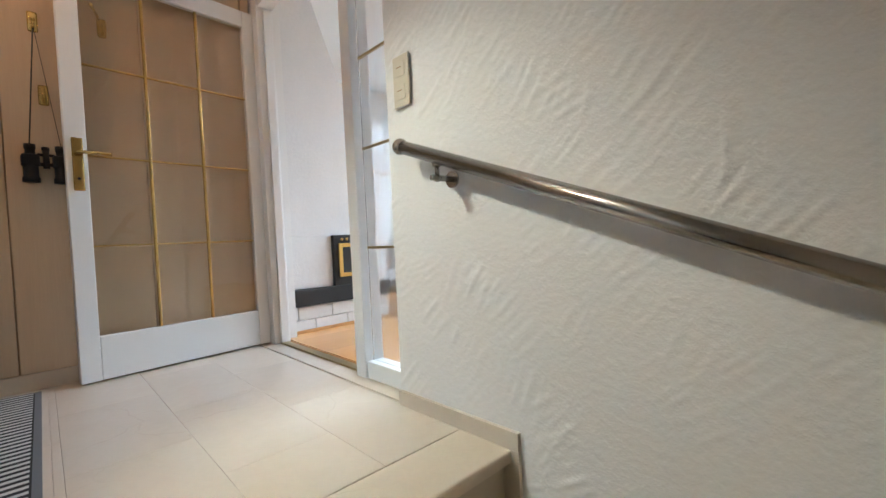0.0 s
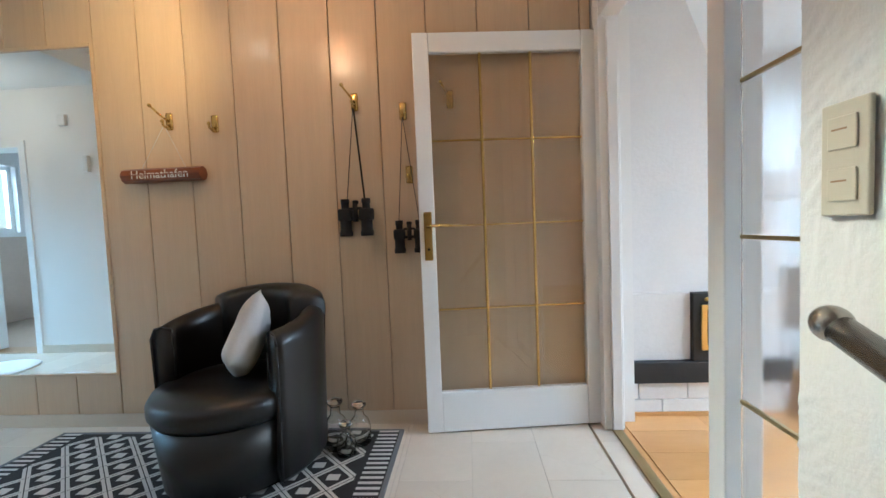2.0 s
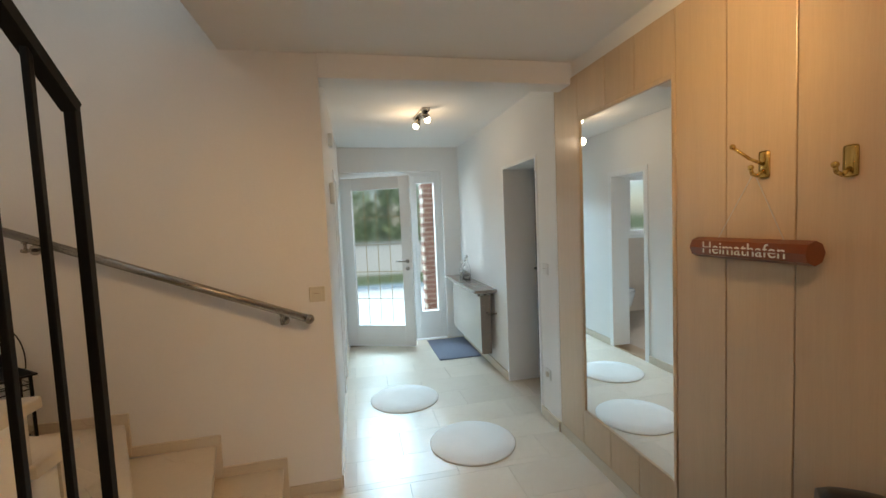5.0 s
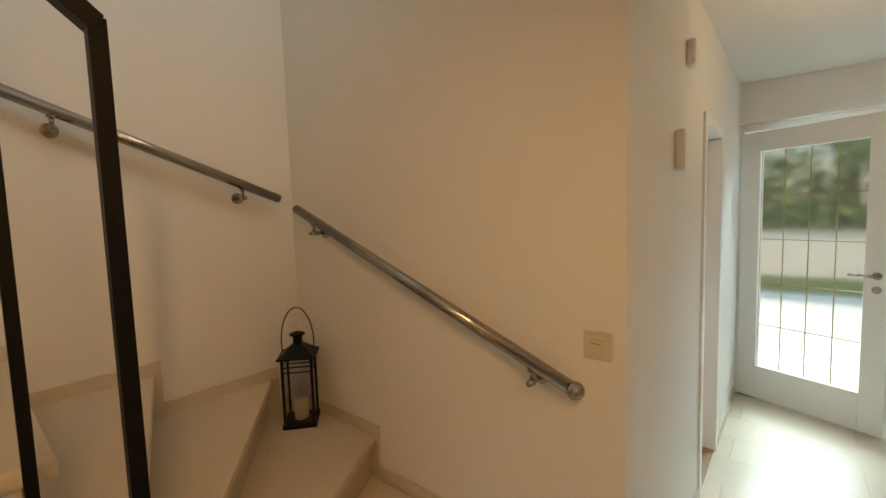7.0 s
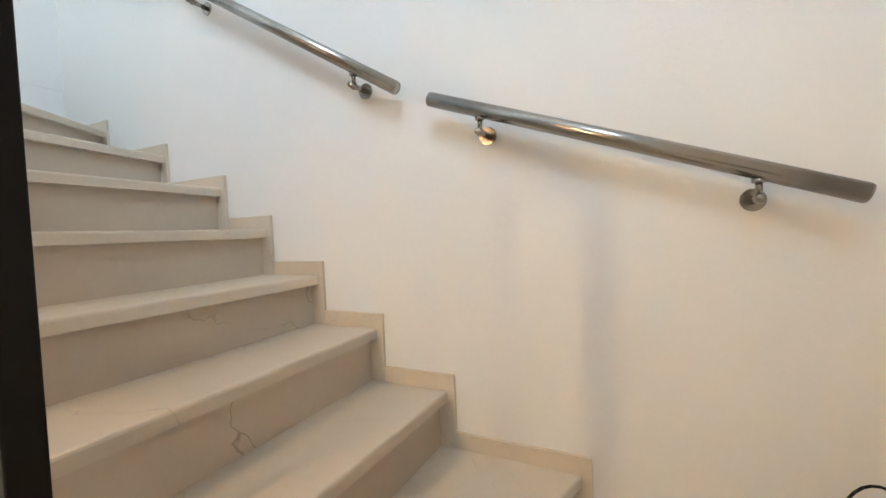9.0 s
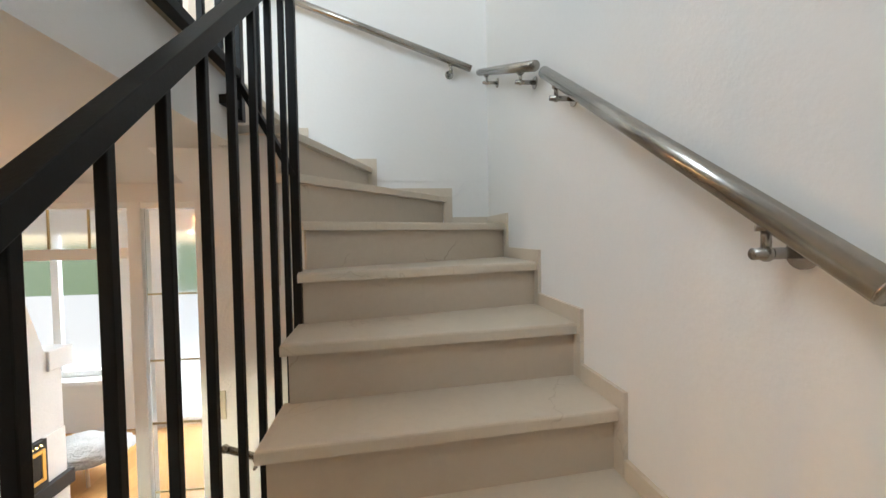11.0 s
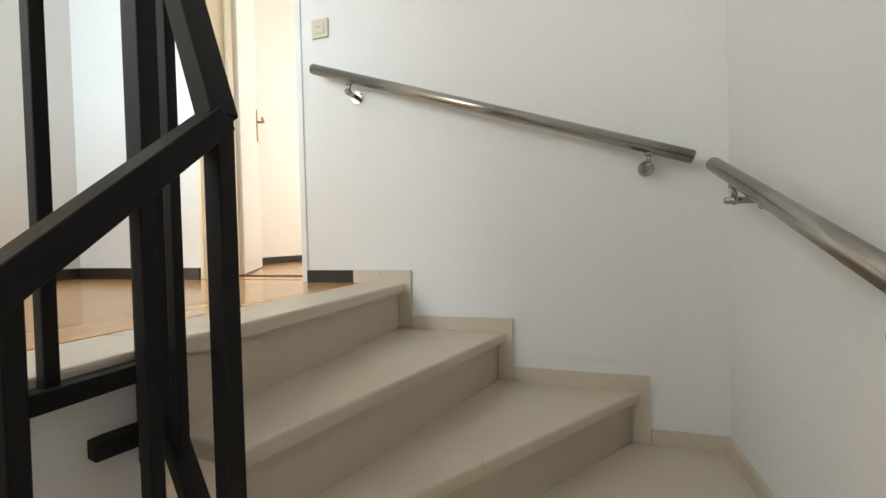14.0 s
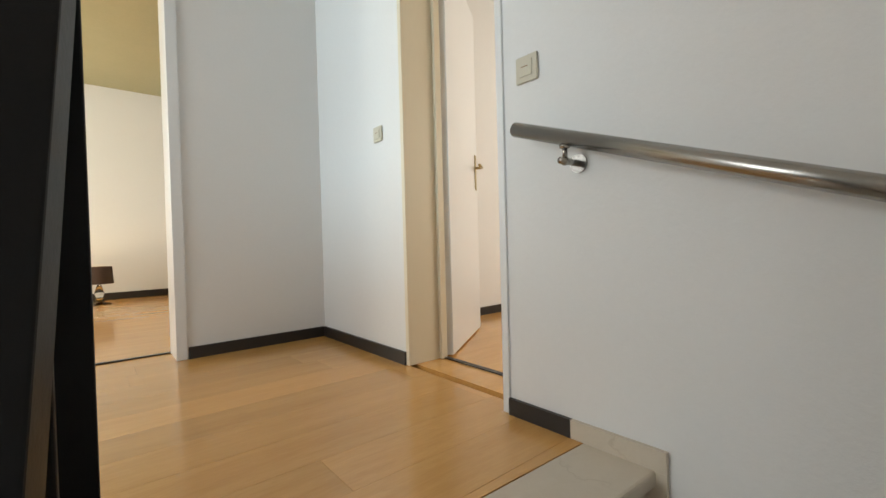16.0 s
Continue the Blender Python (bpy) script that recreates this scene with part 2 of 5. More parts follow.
M["brickwhite"] = material("white_painted_masonry", (0.80, 0.79, 0.78), 0.8, coarse=4, fine=50, bump=0.004)
M["soot"] = material("black_cast_iron", (0.012, 0.012, 0.012), 0.55, fine=90, bump=0.002)
M["slate"] = material("black_slate", (0.018, 0.018, 0.02), 0.6, coarse=8, fine=60, bump=0.003)
M["gold"] = material("gilt_frame", (0.78, 0.52, 0.16), 0.28, 0.9, fine=40)
M["fur"] = material("white_fur", (0.72, 0.70, 0.68), 0.95, coarse=5, fine=60, dark=(0.35, 0.33, 0.32), bump=0.02, bump_strength=1.0)
M["shade"] = material("dark_fabric_shade", (0.07, 0.045, 0.035), 0.9, fine=160)
M["bulb"] = glow("lit_bulb", (1.0, 0.82, 0.55), 14.0)
M["bulb_hall"] = glow("lit_hall_bulb", (1.0, 0.80, 0.50), 75.0)
M["bulb_red"] = glow("red_bulb", (1.0, 0.32, 0.10), 170.0)
M["olive"] = material("olive_ceiling", (0.50, 0.48, 0.30), 0.85, fine=40)
M["grass"] = material("lawn", (0.10, 0.16, 0.05), 0.9, coarse=1.5, fine=30, dark=(0.05, 0.09, 0.025), bump=0.02)
M["paving"] = material("pale_paving", (0.50, 0.49, 0.47), 0.8, coarse=2, fine=30)
M["hedge"] = material("hedge_leaves", (0.17, 0.26, 0.09), 0.5, coarse=0.6, fine=3, dark=(0.08, 0.13, 0.04))
M["redbrick"] = material("red_brick", (0.26, 0.14, 0.10), 0.85, coarse=5, fine=40, dark=(0.2, 0.075, 0.045), bump=0.003, vary=0.1)
M["paint"] = material("white_lettering", (0.8, 0.78, 0.72), 0.6)
M["bluegrey"] = material("blue_grey_paint", (0.22, 0.30, 0.36), 0.5)

# ---- helpers for building ----


def mesh(name, bm, mat, smooth=False):
    data = bpy.data.meshes.new(name)
    bm.to_mesh(data)
    bm.free()
    data.materials.append(mat)
    if smooth:
        for poly in data.polygons:
            poly.use_smooth = True
    return data


def part(name, bm, mat, parent=None, label="", smooth=False, at=None):
    ob = new(name, mesh(name, bm, mat, smooth))
    if parent:
        ob.parent = parent
    if at is not None:
        ob.matrix_basis = at
    return tagged(ob, label)


def empty(name, at, label, category, group="", kind=""):
    ob = new(name)
    ob.empty_display_size = 0.1
    ob.matrix_basis = at if isinstance(at, Matrix) else Matrix.Translation(at)
    return tagged(ob, label, category, group, kind)


def setting(name, bm, mat, label, category, smooth=False):
    return tagged(part(name, bm, mat, None, "", smooth), label, category, "", "structure")


def box(bm, x0, x1, y0, y1, z0, z1, bevel=0.0, m=None):
    geom = bmesh.ops.create_cube(bm, size=1.0)
    vs = geom["verts"]
    bmesh.ops.scale(bm, vec=(abs(x1 - x0), abs(y1 - y0), abs(z1 - z0)), verts=vs)
    bmesh.ops.translate(bm, vec=((x0 + x1) / 2, (y0 + y1) / 2, (z0 + z1) / 2), verts=vs)
    if m is not None:
        bmesh.ops.transform(bm, matrix=m, verts=vs)
    if bevel:
        edges = {e for v in vs for e in v.link_edges}
        bmesh.ops.bevel(bm, geom=list(edges), offset=bevel, segments=2, affect="EDGES", profile=0.5)
    return bm


def boxes(*rows, bevel=0.0):
    bm = bmesh.new()
    for row in rows:
        box(bm, *row, bevel=bevel)
    return bm


def prism(bm, pts, z0, z1, bevel=0.0):
    """An upright prism over a plan outline, given counter-clockwise."""
    lo = [bm.verts.new((x, y, z0)) for x, y in pts]
    hi = [bm.verts.new((x, y, z1)) for x, y in pts]
    n = len(pts)
    faces = [bm.faces.new(lo[::-1]), bm.faces.new(hi)]
    for i in range(n):
        faces.append(bm.faces.new((lo[i], lo[(i + 1) % n], hi[(i + 1) % n], hi[i])))
    if bevel:
        top = [e for e in faces[1].edges]
        bmesh.ops.bevel(bm, geom=top, offset=bevel, segments=2, affect="EDGES", profile=0.5)
    return bm


def rod(bm, a, b, r, sides=20, r2=None, caps=True):
    a, b = Vector(a), Vector(b)
    geom = bmesh.ops.create_cone(bm, cap_ends=caps, segments=sides, radius1=r, radius2=r if r2 is None else r2, depth=(b - a).length)
    m = Matrix.Translation((a + b) / 2) @ (b - a).to_track_quat("Z", "Y").to_matrix().to_4x4()
    bmesh.ops.transform(bm, matrix=m, verts=geom["verts"])
    return bm


def bar(bm, a, b, w, h, bevel=0.002):
    """A rectangular bar from a to b: w across, h upright (or along y for an upright bar)."""
    a, b = Vector(a), Vector(b)
    d = (b - a).normalized()
    side = Vector((0, 0, 1)).cross(d)
    side = Vector((1, 0, 0)) if side.length < 1e-3 else side.normalized()
    up = d.cross(side)
    m = Matrix((side, up, d)).transposed().to_4x4()
    m.translation = (a + b) / 2
    return box(bm, -w / 2, w / 2, -h / 2, h / 2, -(b - a).length / 2, (b - a).length / 2, bevel, m)


def lathe(bm, rows, sides=32, at=(0, 0, 0)):
    """A turned shape from rows of radius and height."""
    rings = []
    for r, z in rows:
        rings.append([bm.verts.new((at[0] + r * math.cos(2 * math.pi * i / sides), at[1] + r * math.sin(2 * math.pi * i / sides), at[2] + z)) for i in range(sides)])
    for lo, hi in zip(rings, rings[1:]):
        for i in range(sides):
            bm.faces.new((lo[i], lo[(i + 1) % sides], hi[(i + 1) % sides], hi[i]))
    bm.faces.new(rings[0][::-1])
    bm.faces.new(rings[-1])
    return bm


def tube(bm, pts, r, sides=10):
    """A round bar along points."""
    for a, b in zip(pts, pts[1:]):
        rod(bm, a, b, r, sides)
    for p in pts[1:-1]:
        g = bmesh.ops.create_icosphere(bm, subdivisions=1, radius=r)
        bmesh.ops.translate(bm, vec=p, verts=g["verts"])
    return bm


def words(text, size, mat, parent, at):
    """Raised lettering in the built-in font, as a mesh."""
    data = bpy.data.curves.new("lettering", "FONT")
    data.body, data.size, data.extrude = text, size, 0.0006
    data.align_x, data.align_y = "CENTER", "CENTER"
    probe = new("lettering_curve", data)
    solid = bpy.data.meshes.new_from_object(probe.evaluated_get(bpy.context.evaluated_depsgraph_get()))
    bpy.data.objects.remove(probe)
    solid.materials.clear()
    solid.materials.append(mat)
    ob = new("lettering", solid)
    ob.parent, ob.matrix_basis = parent, at
    return ob

# ---- the large structure ----
E, S, W, N = 1.55, -0.677, -1.875, 2.52
UP, RISE, CEIL = 2.735, 2.735 / 15, 2.47
TOP = UP + 2.45


def trowelled_wall():
    """The rough wall beside the cellar flight: fan-shaped trowel strokes as real relief."""
    rng = np.random.default_rng(4)
    y = np.arange(-0.69, 1.0951, 0.0065)
    z = np.arange(-1.0, CEIL + 0.001, 0.0065)
    yy, zz = np.meshgrid(y, z, indexing="ij")
    h = np.zeros_like(yy)
    for _ in range(430):
        cy, cz = rng.uniform(-0.8, 1.2), rng.uniform(-1.3, 2.5)
        lean = rng.normal(2.30, 0.30)
        for k in range(rng.integers(3, 8)):
            off = (k - 3) * rng.uniform(0.018, 0.032)
            py, pz = cy - math.sin(lean) * off + rng.normal(0, 0.006), cz + math.cos(lean) * off
            length, width, tall = rng.uniform(0.02, 0.075), rng.uniform(0.0038, 0.006), rng.uniform(0.0008, 0.0029)
            i0, i1 = np.searchsorted(y, (py - 0.25, py + 0.25))
            j0, j1 = np.searchsorted(z, (pz - 0.25, pz + 0.25))
            if i0 == i1 or j0 == j1:
                continue
            u = (yy[i0:i1, j0:j1] - py) * math.cos(lean) + (zz[i0:i1, j0:j1] - pz) * math.sin(lean)
            v = -(yy[i0:i1, j0:j1] - py) * math.sin(lean) + (zz[i0:i1, j0:j1] - pz) * math.cos(lean) + 0.5 * u * u
            h[i0:i1, j0:j1] += tall * np.exp(-(u / length) ** 4) * np.exp(-(v / width) ** 2)
    h += rng.normal(0, 0.00025, h.shape)
    h = 0.012 * np.tanh(h / 0.012)
    n, m = h.shape
    verts = np.stack([E - h, yy, zz], -1).reshape(-1, 3)
    i, j = np.meshgrid(np.arange(n - 1), np.arange(m - 1), indexing="ij")
    a = (i * m + j).ravel()
    faces = np.stack([a, a + 1, a + m + 1, a + m], -1)
    data = bpy.data.meshes.new("trowelled_plaster")
    data.from_pydata(verts.tolist(), [], faces.tolist())
    data.materials.append(M["trowel"])
    for poly in data.polygons:
        poly.use_smooth = True
    return data


# stairwell shell
east = setting("wall_east", boxes((E + 0.004, 1.80, -0.92, 1.095, -1.5, CEIL)), M["plaster"], "white plaster wall beside the cellar stairs", "wall")
relief = new("trowelled_plaster", trowelled_wall())
relief.parent = east
tagged(relief, "rough white plaster with diagonal trowel strokes")
setting("wall_east_upper", boxes((E, 1.70, -0.92, 0.93, CEIL, TOP)), M["plaster"], "smooth white plaster wall above the stairs", "wall")
setting("wall_south", boxes((W - 0.22, 1.80, -0.92, S, -1.5, TOP)), M["plaster"], "smooth white plaster wall round the winding stairs", "wall")
# the upper part leaves a gap for an added landing window, out of view
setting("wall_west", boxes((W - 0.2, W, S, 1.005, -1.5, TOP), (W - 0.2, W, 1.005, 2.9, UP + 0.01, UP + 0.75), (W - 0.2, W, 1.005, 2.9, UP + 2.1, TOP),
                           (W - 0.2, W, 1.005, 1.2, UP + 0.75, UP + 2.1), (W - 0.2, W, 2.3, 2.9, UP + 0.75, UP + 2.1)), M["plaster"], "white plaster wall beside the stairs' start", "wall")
# entrance hall
setting("wall_entrance_south", boxes((-4.95, -3.76, 0.80, 1.0, 0, CEIL), (-3.10, W - 0.2, 0.80, 1.0, 0, CEIL), (-3.76, -3.10, 0.80, 1.0, 2.0, CEIL)), M["plaster"],
        "white plaster wall of the entrance hall", "wall")
setting("wall_entrance_north", boxes((-4.95, -3.12, 2.51, 2.85, 0, CEIL), (-2.38, -2.09, 2.51, 2.85, 0, CEIL), (-3.12, -2.38, 2.51, 2.85, 2.0, CEIL)), M["plaster"],
        "white plaster wall behind the radiator", "wall")
setting("wall_entrance_west", boxes((-4.95, -4.75, 0.80, 0.97, 0, CEIL), (-4.95, -4.75, 2.29, 2.85, 0, CEIL), (-4.95, -4.75, 0.97, 2.29, 2.17, CEIL)), M["plaster"],
        "white plaster wall round the entrance door", "wall")
setting("wall_north", boxes((-2.09, 1.62, N + 0.03, N + 0.2, 0, CEIL)), M["plaster"], "white plaster wall behind the wood panelling", "wall")
setting("beam", boxes((-2.02, -1.86, 1.005, N + 0.03, 2.335, CEIL), bevel=0.004), M["plaster"], "white plastered beam across the hall ceiling", "beam")
setting("ceiling_entrance", boxes((-4.95, -2.02, 0.8, 2.85, CEIL, CEIL + 0.2)), M["ceiling"], "white painted entrance hall ceiling", "ceiling")
slab = bmesh.new()
prism(slab, [(-2.02, 0.51), (0.545, 0.51), (0.545, 0.57), (E, 0.53), (1.62, 0.53), (1.62, 2.9), (-2.02, 2.9)], CEIL, UP - 0.045)
setting("ceiling_hall", slab, M["ceiling"], "white painted hall ceiling and landing slab edge", "ceiling")
# screen head wall over the living room doorway
setting("wall_screen_head", boxes((1.62, 1.80, 1.095, 2.75, 2.36, CEIL), (1.62, 1.80, 2.50, 2.72, 0, 2.36)), M["plaster"], "white plaster round the glazed screen", "wall")
# living room shell
setting("wall_living_north", boxes((1.80, 2.0, 3.05, 4.3, 0, 2.5), (1.80, 4.2, 4.3, 4.5, 0, 2.5)), M["plaster"],
        "white living room wall behind the chimney breast", "wall")
setting("wall_living_east", boxes((4.0, 4.2, -2.0, -0.1, 0, 2.5), (4.0, 4.2, 2.5, 3.15, 0, 2.5), (4.0, 4.2, -0.1, 2.5, 2.3, 2.5), (4.0, 4.2, 4.2, 4.3, 0, 2.5), (4.0, 4.2, 3.15, 4.2, 0, 0.6), (4.0, 4.2, 3.15, 4.2, 2.3, 2.5), (1.8, 4.2, -2.2, -2.0, 0, 2.5)), M["plaster"], "white living room wall with tall windows", "wall")
setting("wall_living_west", boxes((1.80, 1.84, -2.0, 1.09, 0, 2.5)), M["plaster"], "white living room wall behind the stairs", "wall")
setting("ceiling_living", boxes((1.62, 4.2, -2.2, 4.5, 2.5, 2.6)), M["ceiling"], "white living room ceiling", "ceiling")
setting("floor_living", boxes((1.66, 4.2, -2.2, 4.5, -0.1, -0.004)), M["oak_floor"], "honey oak living room floor", "floor")
# bathroom behind the entrance hall, seen in the mirror
setting("wall_bath", boxes((-5.4, -5.2, -1.2, -0.75, 0, CEIL), (-5.4, -5.2, 0.05, 0.8, 0, CEIL), (-5.4, -5.2, -0.75, 0.05, 0, 1.2), (-5.4, -5.2, -0.75, 0.05, 2.1, CEIL), (-2.3, -2.2, -1.2, 0.8, 0, CEIL),
                           (-5.4, -2.2, -1.3, -1.2, 0, CEIL), (-5.4, -4.95, 0.8, 0.9, 0, CEIL)), M["plaster"], "white bathroom wall with a window", "wall")
setting("ceiling_bath", boxes((-5.4, -2.2, -1.3, 0.8, CEIL, CEIL + 0.1)), M["ceiling"], "white bathroom ceiling", "ceiling")
setting("floor_bath", boxes((-5.4, -2.2, -1.3, 0.8, -0.1, -0.003)), M["bathtile"], "beige tiled bathroom floor", "floor")
# room behind the dark door
setting("wall_side_room", boxes((-3.4, -2.1, 4.0, 4.1, 0, CEIL), (-3.5, -3.4, 2.85, 4.1, 0, CEIL), (-2.1, -2.0, 2.85, 4.1, 0, CEIL)), M["plaster"], "unlit side room wall", "wall")
setting("ceiling_side_room", boxes((-3.5, -2.0, 2.85, 4.1, CEIL, CEIL + 0.1)), M["ceiling"], "side room ceiling", "ceiling")
setting("floor_side_room", boxes((-3.5, -2.0, 2.85, 4.1, -0.1, -0.003)), M["joint"], "side room floor", "floor")
# upper floor shell
setting("wall_landing_east", boxes((1.62, 1.82, 1.61, 2.80, UP, TOP), (1.62, 1.82, 0.93, 1.61, UP + 2.05, TOP)), M["plaster"], "white landing wall beside a bedroom door", "wall")
setting("wall_landing_north", boxes((0.85, 1.62, 2.50, 2.70, UP, TOP), (W, 0.02, 2.50, 2.70, UP, TOP), (0.02, 0.85, 2.50, 2.70, UP + 2.05, TOP)), M["plaster"], "white landing wall beside an open doorway", "wall")
setting("ceiling_upper", boxes((-2.05, 1.9, -0.92, 2.8, TOP, TOP + 0.1)), M["ceiling"], "white ceiling above the stairwell", "ceiling")
setting("wall_bedroom", boxes((1.82, 4.4, -0.3, -0.2, UP, TOP), (4.3, 4.4, -0.2, 3.4, UP, UP + 0.8), (4.3, 4.4, -0.2, 3.4, UP + 2.1, TOP), (4.3, 4.4, 0.9, 3.4, UP + 0.8, UP + 2.1),
                              (1.82, 4.4, 2.28, 2.40, UP, TOP), (1.70, 1.82, -0.3, 0.93, UP, TOP)), M["plaster"], "white bedroom wall", "wall")
setting("ceiling_bedroom", boxes((1.82, 4.4, -0.3, 3.4, TOP, TOP + 0.1)), M["ceiling"], "white bedroom ceiling", "ceiling")
setting("wall_north_room", boxes((-2.0, 2.6, 6.2, 6.3, UP, TOP + 1), (2.5, 2.6, 2.8, 6.5, UP, TOP + 1), (-2.0, -1.9, 2.8, 3.9, UP, TOP), (-2.0, -1.9, 5.4, 6.5, UP, TOP), (-2.0, -1.9, 3.9, 5.4, UP, UP + 0.7),
                                 (-2.0, -1.9, 3.9, 5.4, UP + 2.1, TOP)), M["plaster"], "white attic room wall", "wall")
sl = bmesh.new()
box(sl, -2.0, 2.6, 2.8, 6.6, TOP, TOP + 0.1)
setting("ceiling_north_room", sl, M["olive"], "olive toned attic room ceiling", "ceiling")
setting("floor_upper_rooms", boxes((1.66, 4.4, -0.3, 3.4, UP - 0.2, UP), (-2.0, 2.6, 2.70, 6.6, UP - 0.2, UP)), M["parquet"], "glossy amber wood floor in the upper rooms", "floor")
# ground outside
setting("ground", boxes((-400, -4.95, -400, 400, -0.4, -0.15), (4.2, 400, -400, 400, -0.4, -0.15), (-4.95, 4.2, 6.6, 400, -0.4, -0.15), (-4.95, 4.2, -400, -2.2, -0.4, -0.15), (2.6, 4.2, 4.5, 6.6, -0.4, -0.15)), M["grass"], "green lawn outside the house", "ground")
setting("pavement", boxes((-9.6, -4.95, -9, 12, -0.149, -0.05)), M["paving"], "pale paved forecourt", "pavement")
setting("terrace", boxes((4.2, 18, -6, 22, -0.149, -0.06)), M["paving"], "pale paved garden terrace", "pavement")

# ---- the stairs ----
OUT = [(E, 0.455), (E, 0.05), (E, -0.415), (1.125, S), (0.637, S), (0.245, S), (-0.014, S), (-0.27, S), (-0.526, S), (-0.79, S), (-1.20, S), (-1.71, S), (W, -0.076), (W, 0.353), (W, 0.687)]
INN = [(0.565, 0.50), (0.55, 0.345), (0.54, 0.30), (0.525, 0.27), (0.39, 0.268), (0.14, 0.268), (-0.10, 0.268), (-0.305, 0.27), (-0.55, 0.272), (-0.79, 0.275), (-0.92, 0.28), (-1.0, 0.29),
       (-1.01, 0.37), (-1.02, 0.57), (-1.03, 0.80)]


def along(s):
    """A point on the stairwell's walls, by the way from the stairs' start, and the way inwards there."""
    a, b = 1.0 - S, 1.0 - S + (E - W)
    if s < a:
        return Vector((W, 1.0 - s, 0)), Vector((1, 0, 0))
    if s < b:
        return Vector((W + s - a, S, 0)), Vector((0, 1, 0))
    return Vector((E, S + s - b, 0)), Vector((-1, 0, 0))


def reach(p):
    a, b = 1.0 - S, 1.0 - S + (E - W)
    if abs(p[0] - W) < 1e-4:
        return 1.0 - p[1]
    return a + p[0] - W if abs(p[1] - S) < 1e-4 else b + p[1] - S


def ccw(pts):
    area = sum(a[0] * b[1] - b[0] * a[1] for a, b in zip(pts, pts[1:] + pts[:1]))
    return pts if area > 0 else pts[::-1]


def board(bm, s0, s1, z0, z1, thick=0.014):
    """A flat board on the stairwell's walls from s0 to s1, mitred round corners."""
    cuts = [s0] + [c for c in (1.0 - S, 1.0 - S + E - W) if s0 + 0.001 < c < s1 - 0.001] + [s1]
    for a, b in zip(cuts, cuts[1:]):
        p, inward = along((a + b) / 2)
        d = Vector((inward.y, -inward.x, 0))
        mid = along((a + b) / 2)[0]
        pa, pb = mid - d * (b - a) / 2, mid + d * (b - a) / 2
        lo = (min(pa.x, pb.x, pa.x + inward.x * thick), max(pa.x, pb.x, pa.x + inward.x * thick))
        la = (min(pa.y, pb.y, pa.y + inward.y * thick), max(pa.y, pb.y, pa.y + inward.y * thick))
        box(bm, lo[0] + 0.0005, lo[1] - 0.0005, la[0] + 0.0005, la[1] - 0.0005, z0, z1)
    return bm


CELLAR_OUT, CELLAR_INN = [(E, 0.59), (E, 0.22), (E, -0.20)] + OUT[3:], [(0.62, 0.60), (0.60, 0.45), (0.57, 0.36)] + INN[3:]


# the underside's height at each step's front, at the inner and at the outer end
SOFFIT_IN = [2.11, 1.94, 1.89, 1.86] + [UP - n * RISE - 0.33 for n in range(4, 15)]
SOFFIT_OUT = [2.12, 2.04, 1.95, 1.80] + [UP - n * RISE - 0.33 for n in range(4, 15)]


def sloped(bm, pts, lows, top):
    """An upright solid over a plan outline with a level top and its own lower height at each corner."""
    lo = [bm.verts.new((x, y, z)) for (x, y), z in zip(pts, lows)]
    hi = [bm.verts.new((x, y, top)) for x, y in pts]
    n = len(pts)
    bm.faces.new(lo[::-1])
    bm.faces.new(hi)
    for i in range(n):
        bm.faces.new((lo[i], lo[(i + 1) % n], hi[(i + 1) % n], hi[i]))
    bmesh.ops.recalc_face_normals(bm, faces=bm.faces[:])
    return bm


